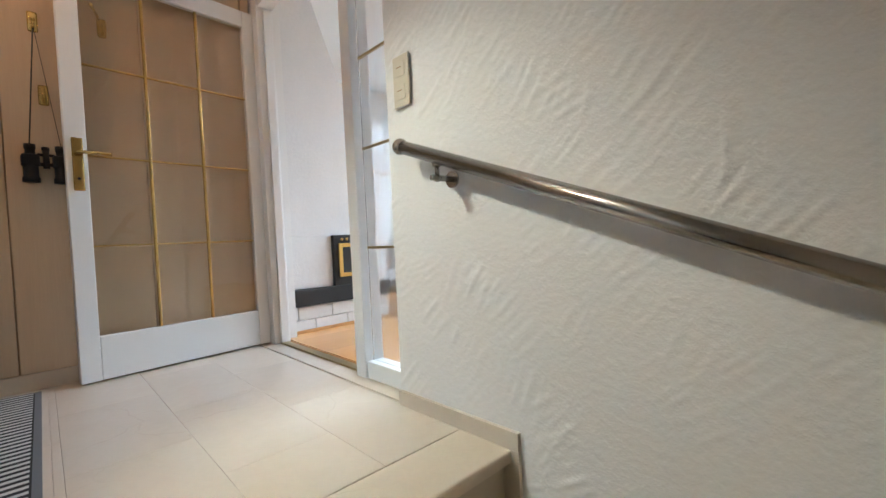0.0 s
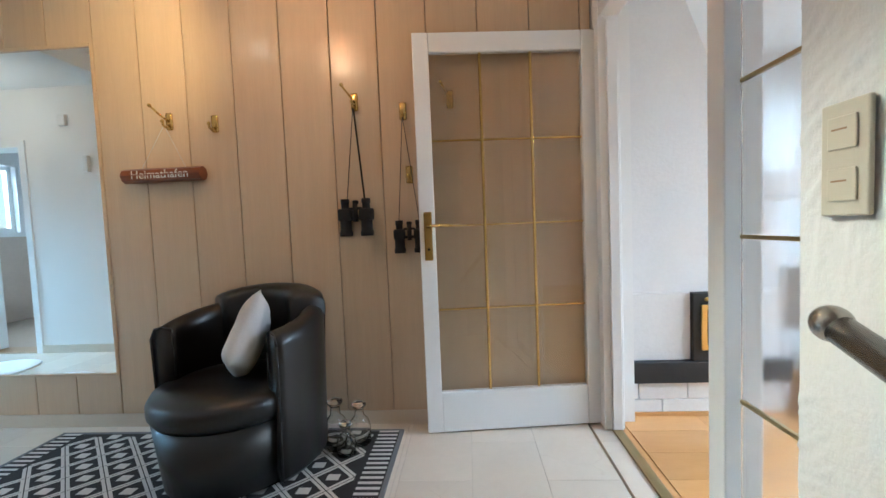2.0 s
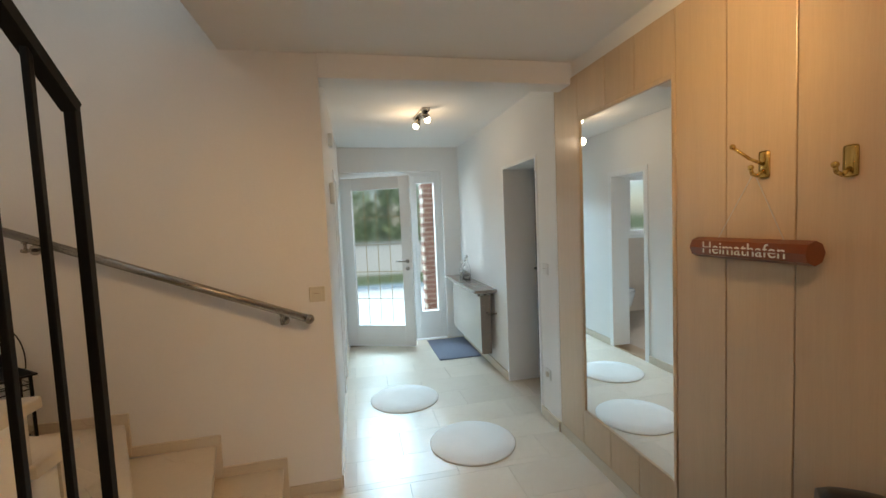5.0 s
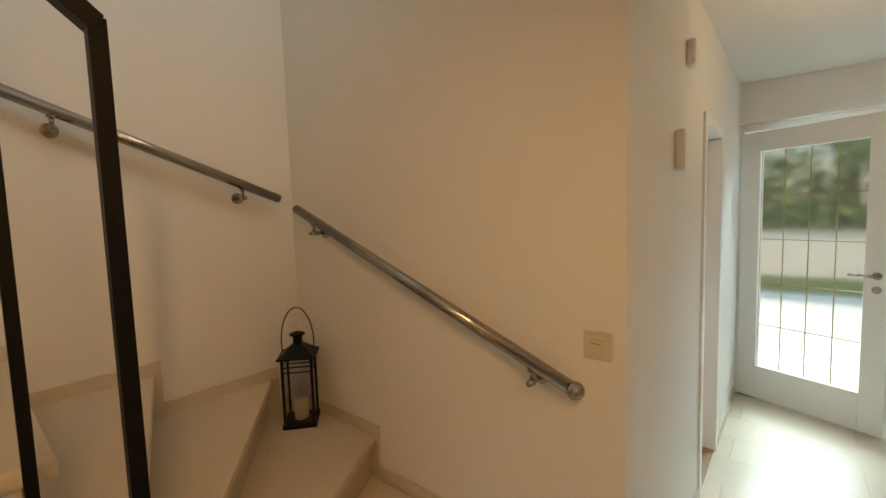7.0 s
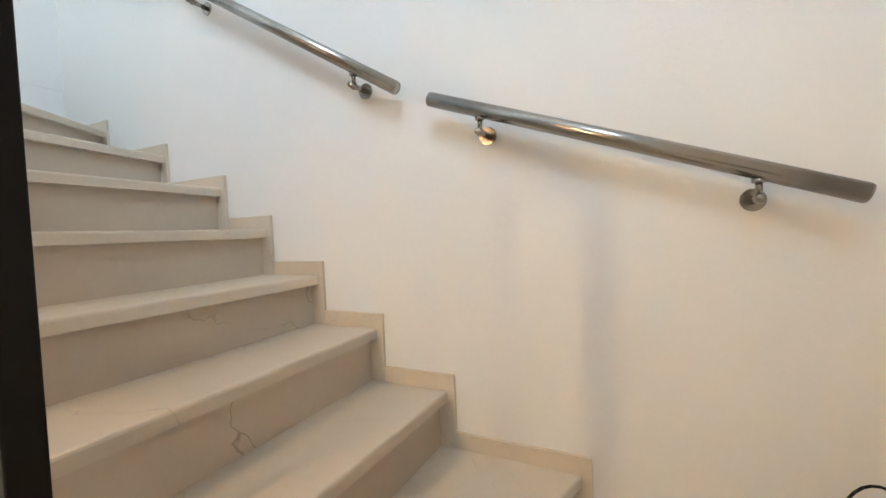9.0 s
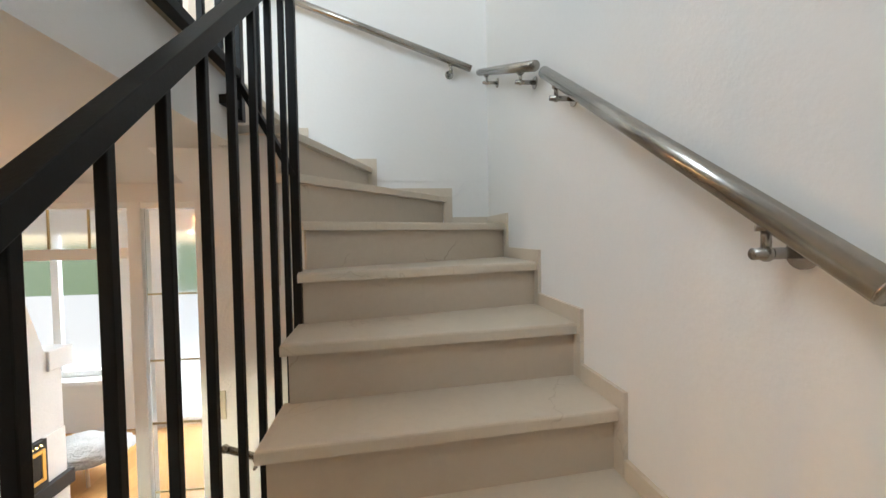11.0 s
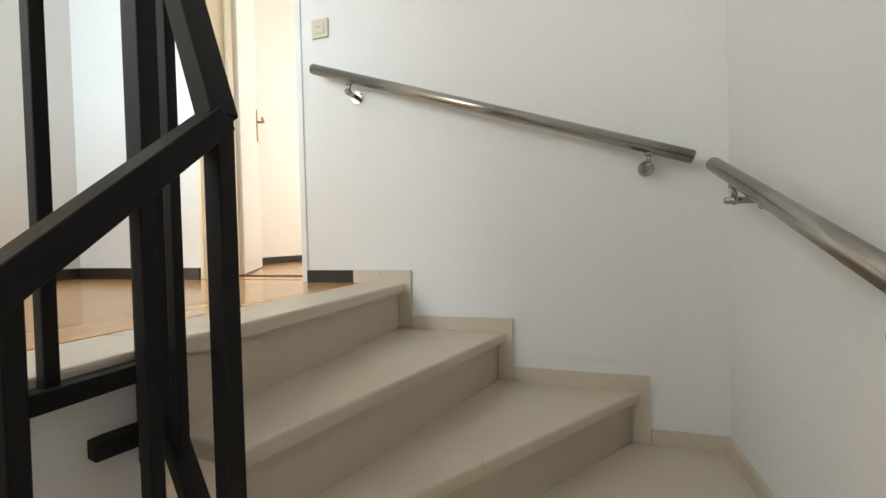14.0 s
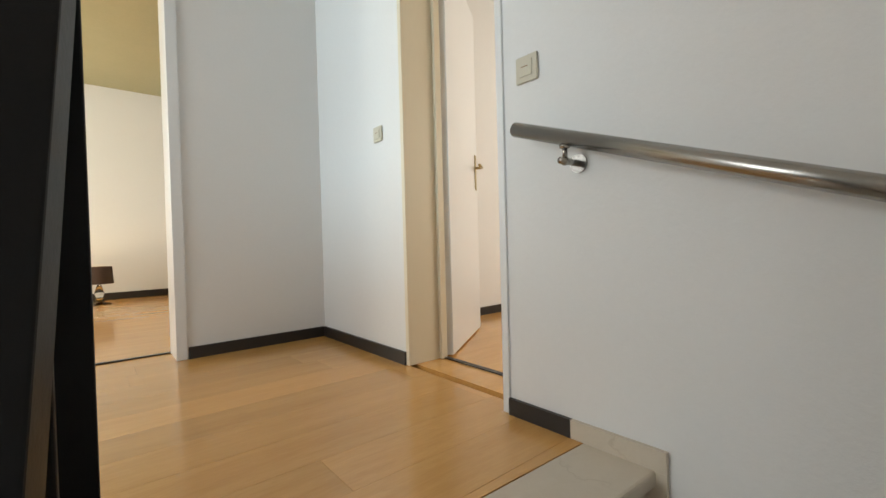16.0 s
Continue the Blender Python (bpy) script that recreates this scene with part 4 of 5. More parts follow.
def shell_band(bm, outer, inner, heights, z0, a0, a1, steps, squash=1.0):
    """A curved wall round the origin with a rounded top, from angle a0 to a1; heights by share of the way."""
    rings = []
    for k in range(steps + 1):
        u = k / steps
        a = a0 + (a1 - a0) * u
        c, s = math.cos(a), math.sin(a)
        top = heights(u)
        prof = [(outer - 0.03, z0), (outer, z0 + 0.03), (outer + 0.015, top - 0.05), (outer + 0.005, top - 0.015), (outer - 0.02, top), ((outer + inner) / 2, top + 0.008),
                (inner + 0.02, top), (inner - 0.004, top - 0.02), (inner - 0.004, top - 0.06), (inner, z0 + 0.1)]
        rings.append([bm.verts.new((r * c, r * s * squash, z)) for r, z in prof])
    for a, b in zip(rings, rings[1:]):
        for i in range(len(a)):
            j = (i + 1) % len(a)
            bm.faces.new((a[i], b[i], b[j], a[j]))
    bm.faces.new(rings[0])
    bm.faces.new(rings[-1][::-1])
    bmesh.ops.recalc_face_normals(bm, faces=bm.faces[:])
    return bm


def tub_chair(at, turn):
    chair = empty("tub_chair", Matrix.Translation(at) @ Matrix.Rotation(turn, 4, "Z"), "black leather tub armchair with a curved back", "armchair")
    # the front looks along -y
    part("back_shell", shell_band(bmesh.new(), 0.355, 0.275, lambda u: 0.645 + 0.075 * math.sin(math.pi * u), 0.03, radians(-26), radians(206), 48), M["leather"], chair, "", True)
    part("backrest", shell_band(bmesh.new(), 0.362, 0.222, lambda u: 0.735 + 0.045 * math.sin(math.pi * u) ** 0.6, 0.40, radians(30), radians(150), 28), M["leather"], chair, "padded leather backrest", True)
    seat = bmesh.new()
    lathe(seat, [(0.05, 0.06), (0.285, 0.06), (0.285, 0.36), (0.265, 0.385), (0.05, 0.40)], 36, (0, -0.01, 0))
    part("seat_base", seat, M["leather"], chair, "", True)
    pad = bmesh.new()
    lathe(pad, [(0.05, 0.30), (0.30, 0.305), (0.318, 0.335), (0.318, 0.375), (0.30, 0.405), (0.2, 0.42), (0.05, 0.425)], 40, (0, -0.06, 0))
    part("seat_cushion", pad, M["leather"], chair, "", True)
    front = bmesh.new()
    lathe(front, [(0.20, 0.02), (0.275, 0.03), (0.305, 0.30), (0.20, 0.30)], 40, (0, -0.06, 0))
    part("front_panel", front, M["leather"], chair, "", True)
    for a in (radians(-26), radians(206)):
        c, n = math.cos(a), math.sin(a)
        edge = [(r * c, r * n, z) for r, z in ((0.352, 0.05), (0.360, 0.30), (0.368, 0.60), (0.350, 0.643), (0.315, 0.652), (0.284, 0.640), (0.275, 0.56), (0.277, 0.43))]
        part("piping", tube(bmesh.new(), edge, 0.0042, 8), M["leather"], chair, "raised leather seam", True)
    foot = bmesh.new()
    lathe(foot, [(0.24, 0.0), (0.26, 0.0), (0.26, 0.03), (0.24, 0.03)], 32)
    part("plinth", foot, M["blackplastic"], chair)
    return chair


CHAIR = (-0.075, 2.125, 0.012)
tub_chair(CHAIR, radians(-14))


def cushion(at, size, thick):
    bm = bmesh.new()
    n = 16
    for side in (1, -1):
        grid = [[None] * (n + 1) for _ in range(n + 1)]
        for i in range(n + 1):
            for j in range(n + 1):
                u, v = 2 * i / n - 1, 2 * j / n - 1
                pull = 1 - 0.10 * (1 - (u * v) ** 2) * max(abs(u), abs(v)) ** 2
                bulge = ((1 - u ** 4) * (1 - v ** 4)) ** 0.5
                wrinkle = 0.008 * noise.noise(Vector((u * 2, v * 2, side * 3)))
                grid[i][j] = bm.verts.new((u * size * pull, side * (thick * bulge + 0.001) + wrinkle * bulge, v * size * pull))
        for i in range(n):
            for j in range(n):
                q = (grid[i][j], grid[i + 1][j], grid[i + 1][j + 1], grid[i][j + 1])
                bm.faces.new(q if side < 0 else q[::-1])
    bmesh.ops.remove_doubles(bm, verts=bm.verts[:], dist=0.004)
    ob = part("throw_pillow", bm, M["cushion"], None, "", True, at)
    return tagged(ob, "silver grey satin cushion leaning in the armchair", "cushion")


cushion(Matrix.Translation(CHAIR) @ Matrix.Rotation(radians(-14), 4, "Z") @ Matrix.Translation((0.085, -0.04, 0.595)) @ Matrix.Rotation(radians(116), 4, "Z") @ Matrix.Rotation(radians(20), 4, "X") @ Matrix.Rotation(radians(32), 4, "Y"), 0.165, 0.06)


def bottle(name, at, rows, label, mat="glass", stopper=True):
    b = empty(name, at, label, "bottle", "glass bottles")
    part("body", lathe(bmesh.new(), rows, 28), M[mat], b, "", True)
    top = max(rows, key=lambda q: q[1])
    if stopper:
        bm = lathe(bmesh.new(), [(top[0] * 0.8, top[1] + 0.001), (top[0] * 1.3, top[1] + 0.008), (top[0] * 1.3, top[1] + 0.02), (top[0] * 0.7, top[1] + 0.03)], 18)
        part("stopper", bm, M["glass"], b, "", True)
    return b


def hollow(rows, wall=0.003):
    """The same turned outline with an inner wall, open at the top."""
    return rows + [(max(r - wall, 0.004), max(z, 0.006)) for r, z in rows[::-1]]


JUG = hollow([(0.05, 0.0), (0.055, 0.005), (0.056, 0.10), (0.045, 0.14), (0.024, 0.165), (0.022, 0.20), (0.028, 0.21)])
bottle("glass_jug", (0.30, 2.25, 0.012), JUG, "clear glass jug standing on the patterned rug")
bottle("glass_jug", (0.405, 2.29, 0.012), [(r * 0.95, z * 0.85) for r, z in JUG], "smaller clear glass jug on the patterned rug")
bottle("glass_jug", (0.365, 2.19, 0.012), [(r * 0.8, z * 0.62) for r, z in JUG], "small clear glass bottle on the patterned rug")


def coat_hook(x, z, big, label):
    h = empty("coat_hook", (x, N - 0.0125, z), label, "hook", "brass coat hooks")
    part("back_plate", boxes((-0.018, 0.018, -0.009, 0, -0.045, 0.045), bevel=0.008), M["brass"], h, "", True)
    bm = bmesh.new()
    tube(bm, [(0, -0.008, -0.02), (0, -0.035, -0.038), (0, -0.055, -0.03), (0, -0.06, -0.012)], 0.006, 10)
    if big:
        tube(bm, [(0, -0.008, 0.0), (-0.012, -0.05, 0.02), (-0.04, -0.085, 0.06)], 0.0055, 10)
    for p in ((0, -0.06, -0.01), (-0.042, -0.088, 0.065)) if big else ((0, -0.06, -0.01),):
        g = bmesh.ops.create_uvsphere(bm, u_segments=14, v_segments=8, radius=0.0095)
        bmesh.ops.translate(bm, vec=p, verts=g["verts"])
    part("prong", bm, M["brass"], h, "", True)
    return h


coat_hook(-0.60, 1.67, True, "brass double coat hook above the wooden sign")
coat_hook(-0.35, 1.645, False, "single brass coat hook on the panelling")
coat_hook(0.405, 1.715, True, "brass double coat hook holding the larger binoculars")
coat_hook(0.655, 1.655, False, "brass coat hook holding the smaller binoculars")
coat_hook(0.90, 1.70, True, "brass coat hook seen through the door's glass")
coat_hook(0.675, 1.33, False, "small lower brass hook behind the strap")


def binoculars(at, turn, size, label):
    b = empty("binoculars", Matrix.Translation(at) @ Matrix.Rotation(turn, 4, "Z") @ Matrix.Scale(size, 4), label, "binoculars", "binoculars on the hooks")
    for s in (-1, 1):
        bm = lathe(bmesh.new(), [(0.020, 0.075), (0.020, 0.055), (0.017, 0.05), (0.018, 0.03), (0.024, 0.02), (0.026, -0.01), (0.026, -0.07), (0.030, -0.075), (0.030, -0.095), (0.024, -0.096)][::-1], 24,
                   (s * 0.052, 0, 0))
        box(bm, s * 0.052 - 0.030, s * 0.052 + 0.030, -0.026, 0.026, -0.025, 0.03, 0.008)
        part("barrel", bm, M["blackplastic"], b, "", True)
    bm = rod(bmesh.new(), (0, -0.005, -0.03), (0, -0.005, 0.05), 0.012, 16)
    box(bm, -0.03, 0.03, -0.012, 0.008, -0.02, -0.005, 0.003)
    box(bm, -0.03, 0.03, -0.012, 0.008, 0.025, 0.036, 0.003)
    part("bridge", bm, M["blackplastic"], b, "", True)
    bm = lathe(bmesh.new(), [(0.010, 0.05), (0.014, 0.052), (0.014, 0.066), (0.010, 0.068)], 20)
    part("focus_wheel", bm, M["blackplastic"], b)
    return b


def strap(parent, a, apex, b, w=0.010):
    bm = bmesh.new()
    for p in (a, b):
        bar(bm, p, apex, w, 0.0022, 0)
    part("strap", bm, M["blackplastic"], parent, "thin black neck strap")


bi = binoculars((0.395, N - 0.062, 1.13), radians(-10), 1.12, "large black binoculars hanging by a strap")
strap(bi, (-0.045, 0, 0.03), (0.005, 0.015, 0.50), (0.05, 0, 0.03))
bi = binoculars((0.668, N - 0.060, 1.02), radians(6), 0.98, "smaller black binoculars hanging beside the door")
strap(bi, (-0.055, 0, 0.03), (-0.012, 0.01, 0.62), (0.06, 0, 0.03))

sign = empty("wooden_sign", (-0.628, N - 0.05, 1.385), "varnished brown wooden name sign hung on the panelling", "sign")
part("board", rod(bmesh.new(), (-0.215, 0, 0), (0.215, 0, 0), 0.038, 8), M["signwood"], sign)
words("Heimathafen", 0.062, M["paint"], sign, Matrix.Translation((0, -0.0362, 0)) @ Matrix.Rotation(radians(90), 4, "X"))
bm = bmesh.new()
bar(bm, (-0.13, 0.0, 0.02), (0.02, 0.0, 0.26), 0.002, 0.002, 0)
bar(bm, (0.13, 0.0, 0.02), (0.02, 0.0, 0.26), 0.002, 0.002, 0)
part("cord", bm, M["rugcream"], sign)

# ---- rugs ----
rug = empty("patterned_rug", (-0.34, 1.84, 0.0), "black and cream woven rug with a diamond pattern", "rug")
RX, RY = 0.94, 0.59
part("ground_weave", boxes((-RX + 0.02, RX - 0.02, -RY + 0.02, RY - 0.02, 0.001, 0.008)), M["rugblack"], rug)
for r in ((-RX, -RX + 0.02, -RY, RY), (RX - 0.02, RX, -RY, RY), (-RX + 0.02, RX - 0.02, -RY, -RY + 0.02), (-RX + 0.02, RX - 0.02, RY - 0.02, RY)):
    part("binding", boxes((*r, 0.001, 0.009)), M["ruggrey"], rug, "grey stitched edge")
pat = bmesh.new()


def flat(pts, z=0.0095):
    pat.faces.new([pat.verts.new((x, y, z)) for x, y in pts])


for side in (-1, 1):
    y = -RY + 0.03
    while y < RY - 0.03:
        x0, x1 = side * (RX - 0.025), side * (RX - 0.125)
        flat([(min(x0, x1), y), (max(x0, x1), y), (max(x0, x1), y + 0.017), (min(x0, x1), y + 0.017)])
        y += 0.036
CX, CY = 0.186, 0.183
LIM_X, LIM_Y = RX - 0.135, RY - 0.025
for i in range(18):
    for j in range(14):
        if (i + j) % 2:
            continue
        cx, cy = -RX + 0.15 + CX * i / 2, -RY + 0.03 + CY * j / 2
        a, b = 0.485 * CX, 0.485 * CY
        ring, core = [(a, 0), (0, b), (-a, 0), (0, -b)], [(a * 0.80, 0), (0, b * 0.80), (-a * 0.80, 0), (0, -b * 0.80)]
        for k in range(4):
            quad = [(cx + v[0], cy + v[1]) for v in (ring[k], ring[(k + 1) % 4], core[(k + 1) % 4], core[k])]
            if all(abs(x) < LIM_X and abs(y) < LIM_Y for x, y in quad):
                flat(quad)
        e, f = a * 0.30, b * 0.24
        if abs(cx) + e < LIM_X and abs(cy) + f < LIM_Y:
            flat([(cx - e, cy - f), (cx + e, cy - f), (cx + e, cy + f), (cx - e, cy + f)])
tagged(part("woven_pattern", pat, M["rugcream"], rug, "cream diamonds and border stripes"), kind="stuff")


def round_rug(x, y, label):
    rows = [(0.28, 0.001), (0.290, 0.002), (0.293, 0.005), (0.287, 0.009), (0.15, 0.010), (0.02, 0.010)]
    tagged(part("round_rug", lathe(bmesh.new(), rows, 56, (0, 0, 0)), M["rugwhite"], None, "", True, Matrix.Translation((x, y, 0))), label, "rug", "round white rugs")


round_rug(-2.15, 1.87, "round white fluffy rug near the mirror")
round_rug(-3.01, 1.505, "round white fluffy rug nearer the entrance")
mat_ = empty("doormat", (-4.28, 2.235, 0), "blue-grey woven doormat with fringed ends", "doormat")
part("weave", boxes((-0.40, 0.40, -0.24, 0.24, 0.001, 0.010), bevel=0.003), M["mat"], mat_)
fr_ = bmesh.new()
for k in range(43):
    for s in (-1, 1):
        y = -0.233 + 0.011 * k
        rod(fr_, (s * 0.40, y, 0.004), (s * (0.425 + 0.008 * math.sin(k * 2.3)), y + 0.003 * math.sin(k), 0.003), 0.0018, 5)
tagged(part("fringe", fr_, M["mat"], mat_), kind="stuff")

# ---- radiator and its shelf ----
rad = empty("radiator", (-4.06, 2.40, 0.165), "white ribbed panel radiator under a marble shelf", "radiator")
bm = boxes((-0.62, 0.60, -0.03, 0.0, 0.0, 0.60), (-0.62, 0.60, 0.04, 0.055, 0.0, 0.60))
part("panel", bm, M["radiator"], rad)
rib = mesh("rib", boxes((0, 0.026, -0.038, -0.0305, 0.03, 0.57), bevel=0.003), M["radiator"])
for k in range(30):
    ob = new("rib", rib)
    ob.parent, ob.matrix_basis = rad, Matrix.Translation((-0.612 + 0.04 * k, 0, 0))
# the end face is in shadow; a brown marble piece paints that shade
part("side_cover", boxes((0.601, 0.615, -0.045, 0.06, -0.0, 0.60), bevel=0.003), M["marble"], rad, "radiator end with its shade put into the brown colour")
bm = rod(bmesh.new(), (0.62, 0.02, 0.42), (0.68, 0.02, 0.42), 0.012, 14)
rod(bm, (0.68, 0.02, 0.42), (0.68, 0.10, 0.42), 0.009, 12)
part("valve", bm, M["steel"], rad, "", True)
shelf = tagged(part("radiator_shelf", boxes((-0.66, 0.66, -0.12, 0.115, 0, 0.03), bevel=0.004), M["marble"], None, "", False, Matrix.Translation((-4.03, 2.395, 0.80))),
               "grey-brown marble shelf above the radiator", "shelf")
for x in (-0.5, 0.5):
    part("console", boxes((x, x + 0.04, -0.05, 0.115, -0.05, -0.001)), M["steel"], shelf)
V = hollow([(0.035, 0.0), (0.038, 0.004), (0.038, 0.12), (0.028, 0.15), (0.013, 0.17), (0.014, 0.22), (0.018, 0.225)])
bottle("glass_bottle", (-4.22, 2.42, 0.8305), V, "clear glass bottle on the radiator shelf")
bottle("glass_bottle", (-4.10, 2.40, 0.8305), [(r * 1.2, z * 1.2) for r, z in V], "taller clear glass bottle on the radiator shelf")
bottle("glass_bottle", (-4.34, 2.41, 0.8305), [(r * 0.9, z * 0.8) for r, z in V], "small clear glass bottle on the radiator shelf")

# ---- lantern on the corner tread ----
lan = empty("lantern", Matrix.Translation((-1.745, -0.478, 2.735 / 5 + 0.0005)) @ Matrix.Rotation(radians(-40), 4, "Z"), "black metal lantern with glass sides and a candle", "lantern")
part("base", boxes((-0.078, 0.078, -0.078, 0.078, 0, 0.022), bevel=0.003), M["black"], lan)
for x in (-1, 1):
    for y in (-1, 1):
        part("corner_post", boxes((x * 0.066 - 0.006, x * 0.066 + 0.006, y * 0.066 - 0.006, y * 0.066 + 0.006, 0.0225, 0.335)), M["black"], lan)
for r in ((-0.06, 0.06, -0.067, -0.065), (-0.06, 0.06, 0.065, 0.067), (-0.067, -0.065, -0.06, 0.06), (0.065, 0.067, -0.06, 0.06)):
    part("pane", boxes((*r, 0.025, 0.335)), M["glass"], lan)
for z in (0.27, 0.295):
    part("cross_bar", boxes((-0.0595, 0.0595, -0.070, -0.068, z, z + 0.006), (-0.0595, 0.0595, 0.068, 0.070, z, z + 0.006), (-0.070, -0.068, -0.0595, 0.0595, z, z + 0.006), (0.068, 0.070, -0.0595, 0.0595, z, z + 0.006)), M["black"], lan)
bm = bmesh.new()
box(bm, -0.088, 0.088, -0.088, 0.088, 0.3355, 0.345, 0.002)
g = bmesh.ops.create_cone(bm, cap_ends=True, segments=4, radius1=0.11, radius2=0.03, depth=0.05)
bmesh.ops.rotate(bm, verts=g["verts"], cent=(0, 0, 0), matrix=Matrix.Rotation(radians(45), 3, "Z"))
bmesh.ops.translate(bm, verts=g["verts"], vec=(0, 0, 0.37))
part("roof", bm, M["black"], lan)
bm = lathe(bmesh.new(), [(0.022, 0.394), (0.022, 0.43), (0.036, 0.436), (0.036, 0.444), (0.012, 0.452)], 24)
part("chimney", bm, M["black"], lan, "", True)
part("handle", tube(bmesh.new(), [(0.075 * math.cos(a), 0, 0.40 + 0.17 * math.sin(a)) for a in np.linspace(-0.25, math.pi + 0.25, 22)], 0.0028, 8), M["black"], lan, "", True)
part("candle", lathe(bmesh.new(), [(0.032, 0.0225), (0.033, 0.025), (0.033, 0.125), (0.028, 0.13), (0.006, 0.124)], 24), M["wax"], lan, "cream pillar candle", True)


# ---- switches, sockets and sensors ----
def switch(at, face, n, label, mat="plastic", w=0.08):
    """A wall switch with n rockers one above the other; its back lies on the wall, its front looks along face degrees."""
    m = Matrix.Translation(at) @ Matrix.Rotation(radians(face), 4, "Z")
    s = empty("light_switch", m, label, "light switch", "light switches")
    h = w * (0.5 + 0.55 * (n - 1) if n > 1 else 0.5)
    part("plate", boxes((0.0008, 0.010, -w / 2, w / 2, -h, h), bevel=0.003), M[mat], s)
    for k in range(n):
        z = (k - (n - 1) / 2) * w * 0.95
        part("rocker", boxes((0.0105, 0.014, -w * 0.3, w * 0.3, z - w * 0.3, z + w * 0.3), bevel=0.0015), M[mat], s)
        part("rocker_slot", boxes((0.0142, 0.0148, -w * 0.2, w * 0.12, z + w * 0.05, z + w * 0.085)), M["groove"], s)
    return s


switch((E - 0.004, 0.992, 1.135), 180, 2, "ivory double light switch on the rough plaster", w=0.082)
switch((E, 0.82, 3.82), 180, 1, "ivory light switch at the head of the stairs")
switch((W, 0.93, 1.15), 0, 1, "ivory light switch beside the lower handrail", w=0.085)
switch((1.62, 1.80, 3.84), 180, 1, "ivory light switch on the landing wall", w=0.075)
switch((-2.27, 2.51, 1.145), -90, 1, "white light switch beside the panelling", "whiteplastic")
sock = empty("wall_socket", Matrix.Translation((-2.27, 2.51, 0.36)) @ Matrix.Rotation(radians(-90), 4, "Z"), "white wall socket near the floor", "socket")
part("plate", boxes((0.0008, 0.009, -0.04, 0.04, -0.04, 0.04), bevel=0.003), M["whiteplastic"], sock)
part("insert", rod(bmesh.new(), (0.0095, 0, 0), (0.018, 0, 0), 0.02, 20), M["joint"], sock)
for x, z, w, h, label in ((-2.50, 1.755, 0.05, 0.15, "white wall-mounted chime box"), (-2.70, 2.16, 0.08, 0.10, "white wall-mounted motion sensor")):
    ob = part("wall_sensor", boxes((-w / 2, w / 2, 0.0005, 0.035, -h / 2, h / 2), bevel=0.008), M["whiteplastic"], None, "", False, Matrix.Translation((x, 1.0, z)))
    tagged(ob, label, "sensor")
setting("baseboard_entrance", boxes((-3.10, W - 0.0, 1.0003, 1.014, 0.0005, 0.075), (-4.7, -3.76, 1.0003, 1.014, 0.0005, 0.075), (-4.7, -3.12, 2.496, 2.5097, 0.0005, 0.075), (-2.38, -2.10, 2.496, 2.5097, 0.0005, 0.075)),
        M["stone"], "beige stone skirting in the entrance hall", "baseboard")

# ---- ceiling lamps ----


def spot_lamp(at, heads, label, turn=0.0, drop=0.0):
    lampo = empty("ceiling_lamp", Matrix.Translation(at) @ Matrix.Rotation(turn, 4, "Z"), label, "ceiling lamp")
    length = max(abs(h[0]) for h in heads) + 0.06
    part("mounting_bar", boxes((-length, length, -0.035, 0.035, -0.025, -0.0005), bevel=0.004), M["steel"], lampo)
    for x, dy, bulb in heads:
        bm = rod(bmesh.new(), (x, 0, -0.025), (x, 0, -0.06 - drop), 0.008, 12)
        rod(bm, (x, -dy * 0.2, -0.03 - drop), (x, dy, -0.075 - drop), 0.024, 20, 0.032)
        head = part("lamp_head", bm, M["steel"], lampo, "", True)
        bm = bmesh.new()
        g = bmesh.ops.create_uvsphere(bm, u_segments=16, v_segments=10, radius=0.028)
        bmesh.ops.translate(bm, vec=(x, dy * 1.15, -0.088 - drop), verts=g["verts"])
        part("bulb", bm, M[bulb], head, "lit bulb", True)
    return lampo


spot_lamp((-0.13, 1.79, CEIL), ((-0.28, 0.02, "bulb_hall"), (0.0, -0.03, "bulb"), (0.27, -0.02, "bulb_red")), "steel ceiling spotlight bar with warm bulbs", 0.0, 0.06)
spot_lamp((-3.08, 1.775, CEIL), ((-0.12, -0.02, "bulb"), (0.12, 0.02, "bulb")), "steel ceiling spotlight with two lit bulbs", radians(4))

# ---- side doorways of the entrance hall ----
nd = empty("door_frame_4", (-2.75, 2.51, 0), "white deep door reveal in the entrance hall", "door frame", "", "structure")
for r in ((-0.3695, -0.34, -0.006, 0.335, 0, 2.0), (0.34, 0.3695, -0.006, 0.335, 0, 2.0), (-0.3395, 0.3395, -0.006, 0.335, 1.97, 1.9995)):
    part("lining", boxes(r, bevel=0.002), M["white"], nd)
dd = empty("door_4", (-2.42, 2.82, 0.01), "dark grey door at the back of the reveal", "door", "", "structure")
part("leaf", boxes((-0.66, 0.0, -0.02, 0.02, 0, 1.95), bevel=0.003), M["greydoor"], dd)
part("lever", tube(bmesh.new(), [(-0.60, -0.02, 1.05), (-0.60, -0.06, 1.05), (-0.50, -0.065, 1.05)], 0.009, 12), M["blackplastic"], dd, "", True)
sd = empty("door_frame_5", (-3.43, 1.0, 0), "white frame round the bathroom doorway", "door frame", "", "structure")
for r in ((-0.33, -0.27, -0.205, 0.012, 0, 2.0), (0.27, 0.33, -0.205, 0.012, 0, 2.0), (-0.2695, 0.2695, -0.205, 0.012, 1.94, 1.9995)):
    part("lining", boxes(r, bevel=0.002), M["white"], sd)
part("threshold", boxes((-0.2695, 0.2695, -0.205, 0.0, -0.002, 0.008)), M["groove"], sd)
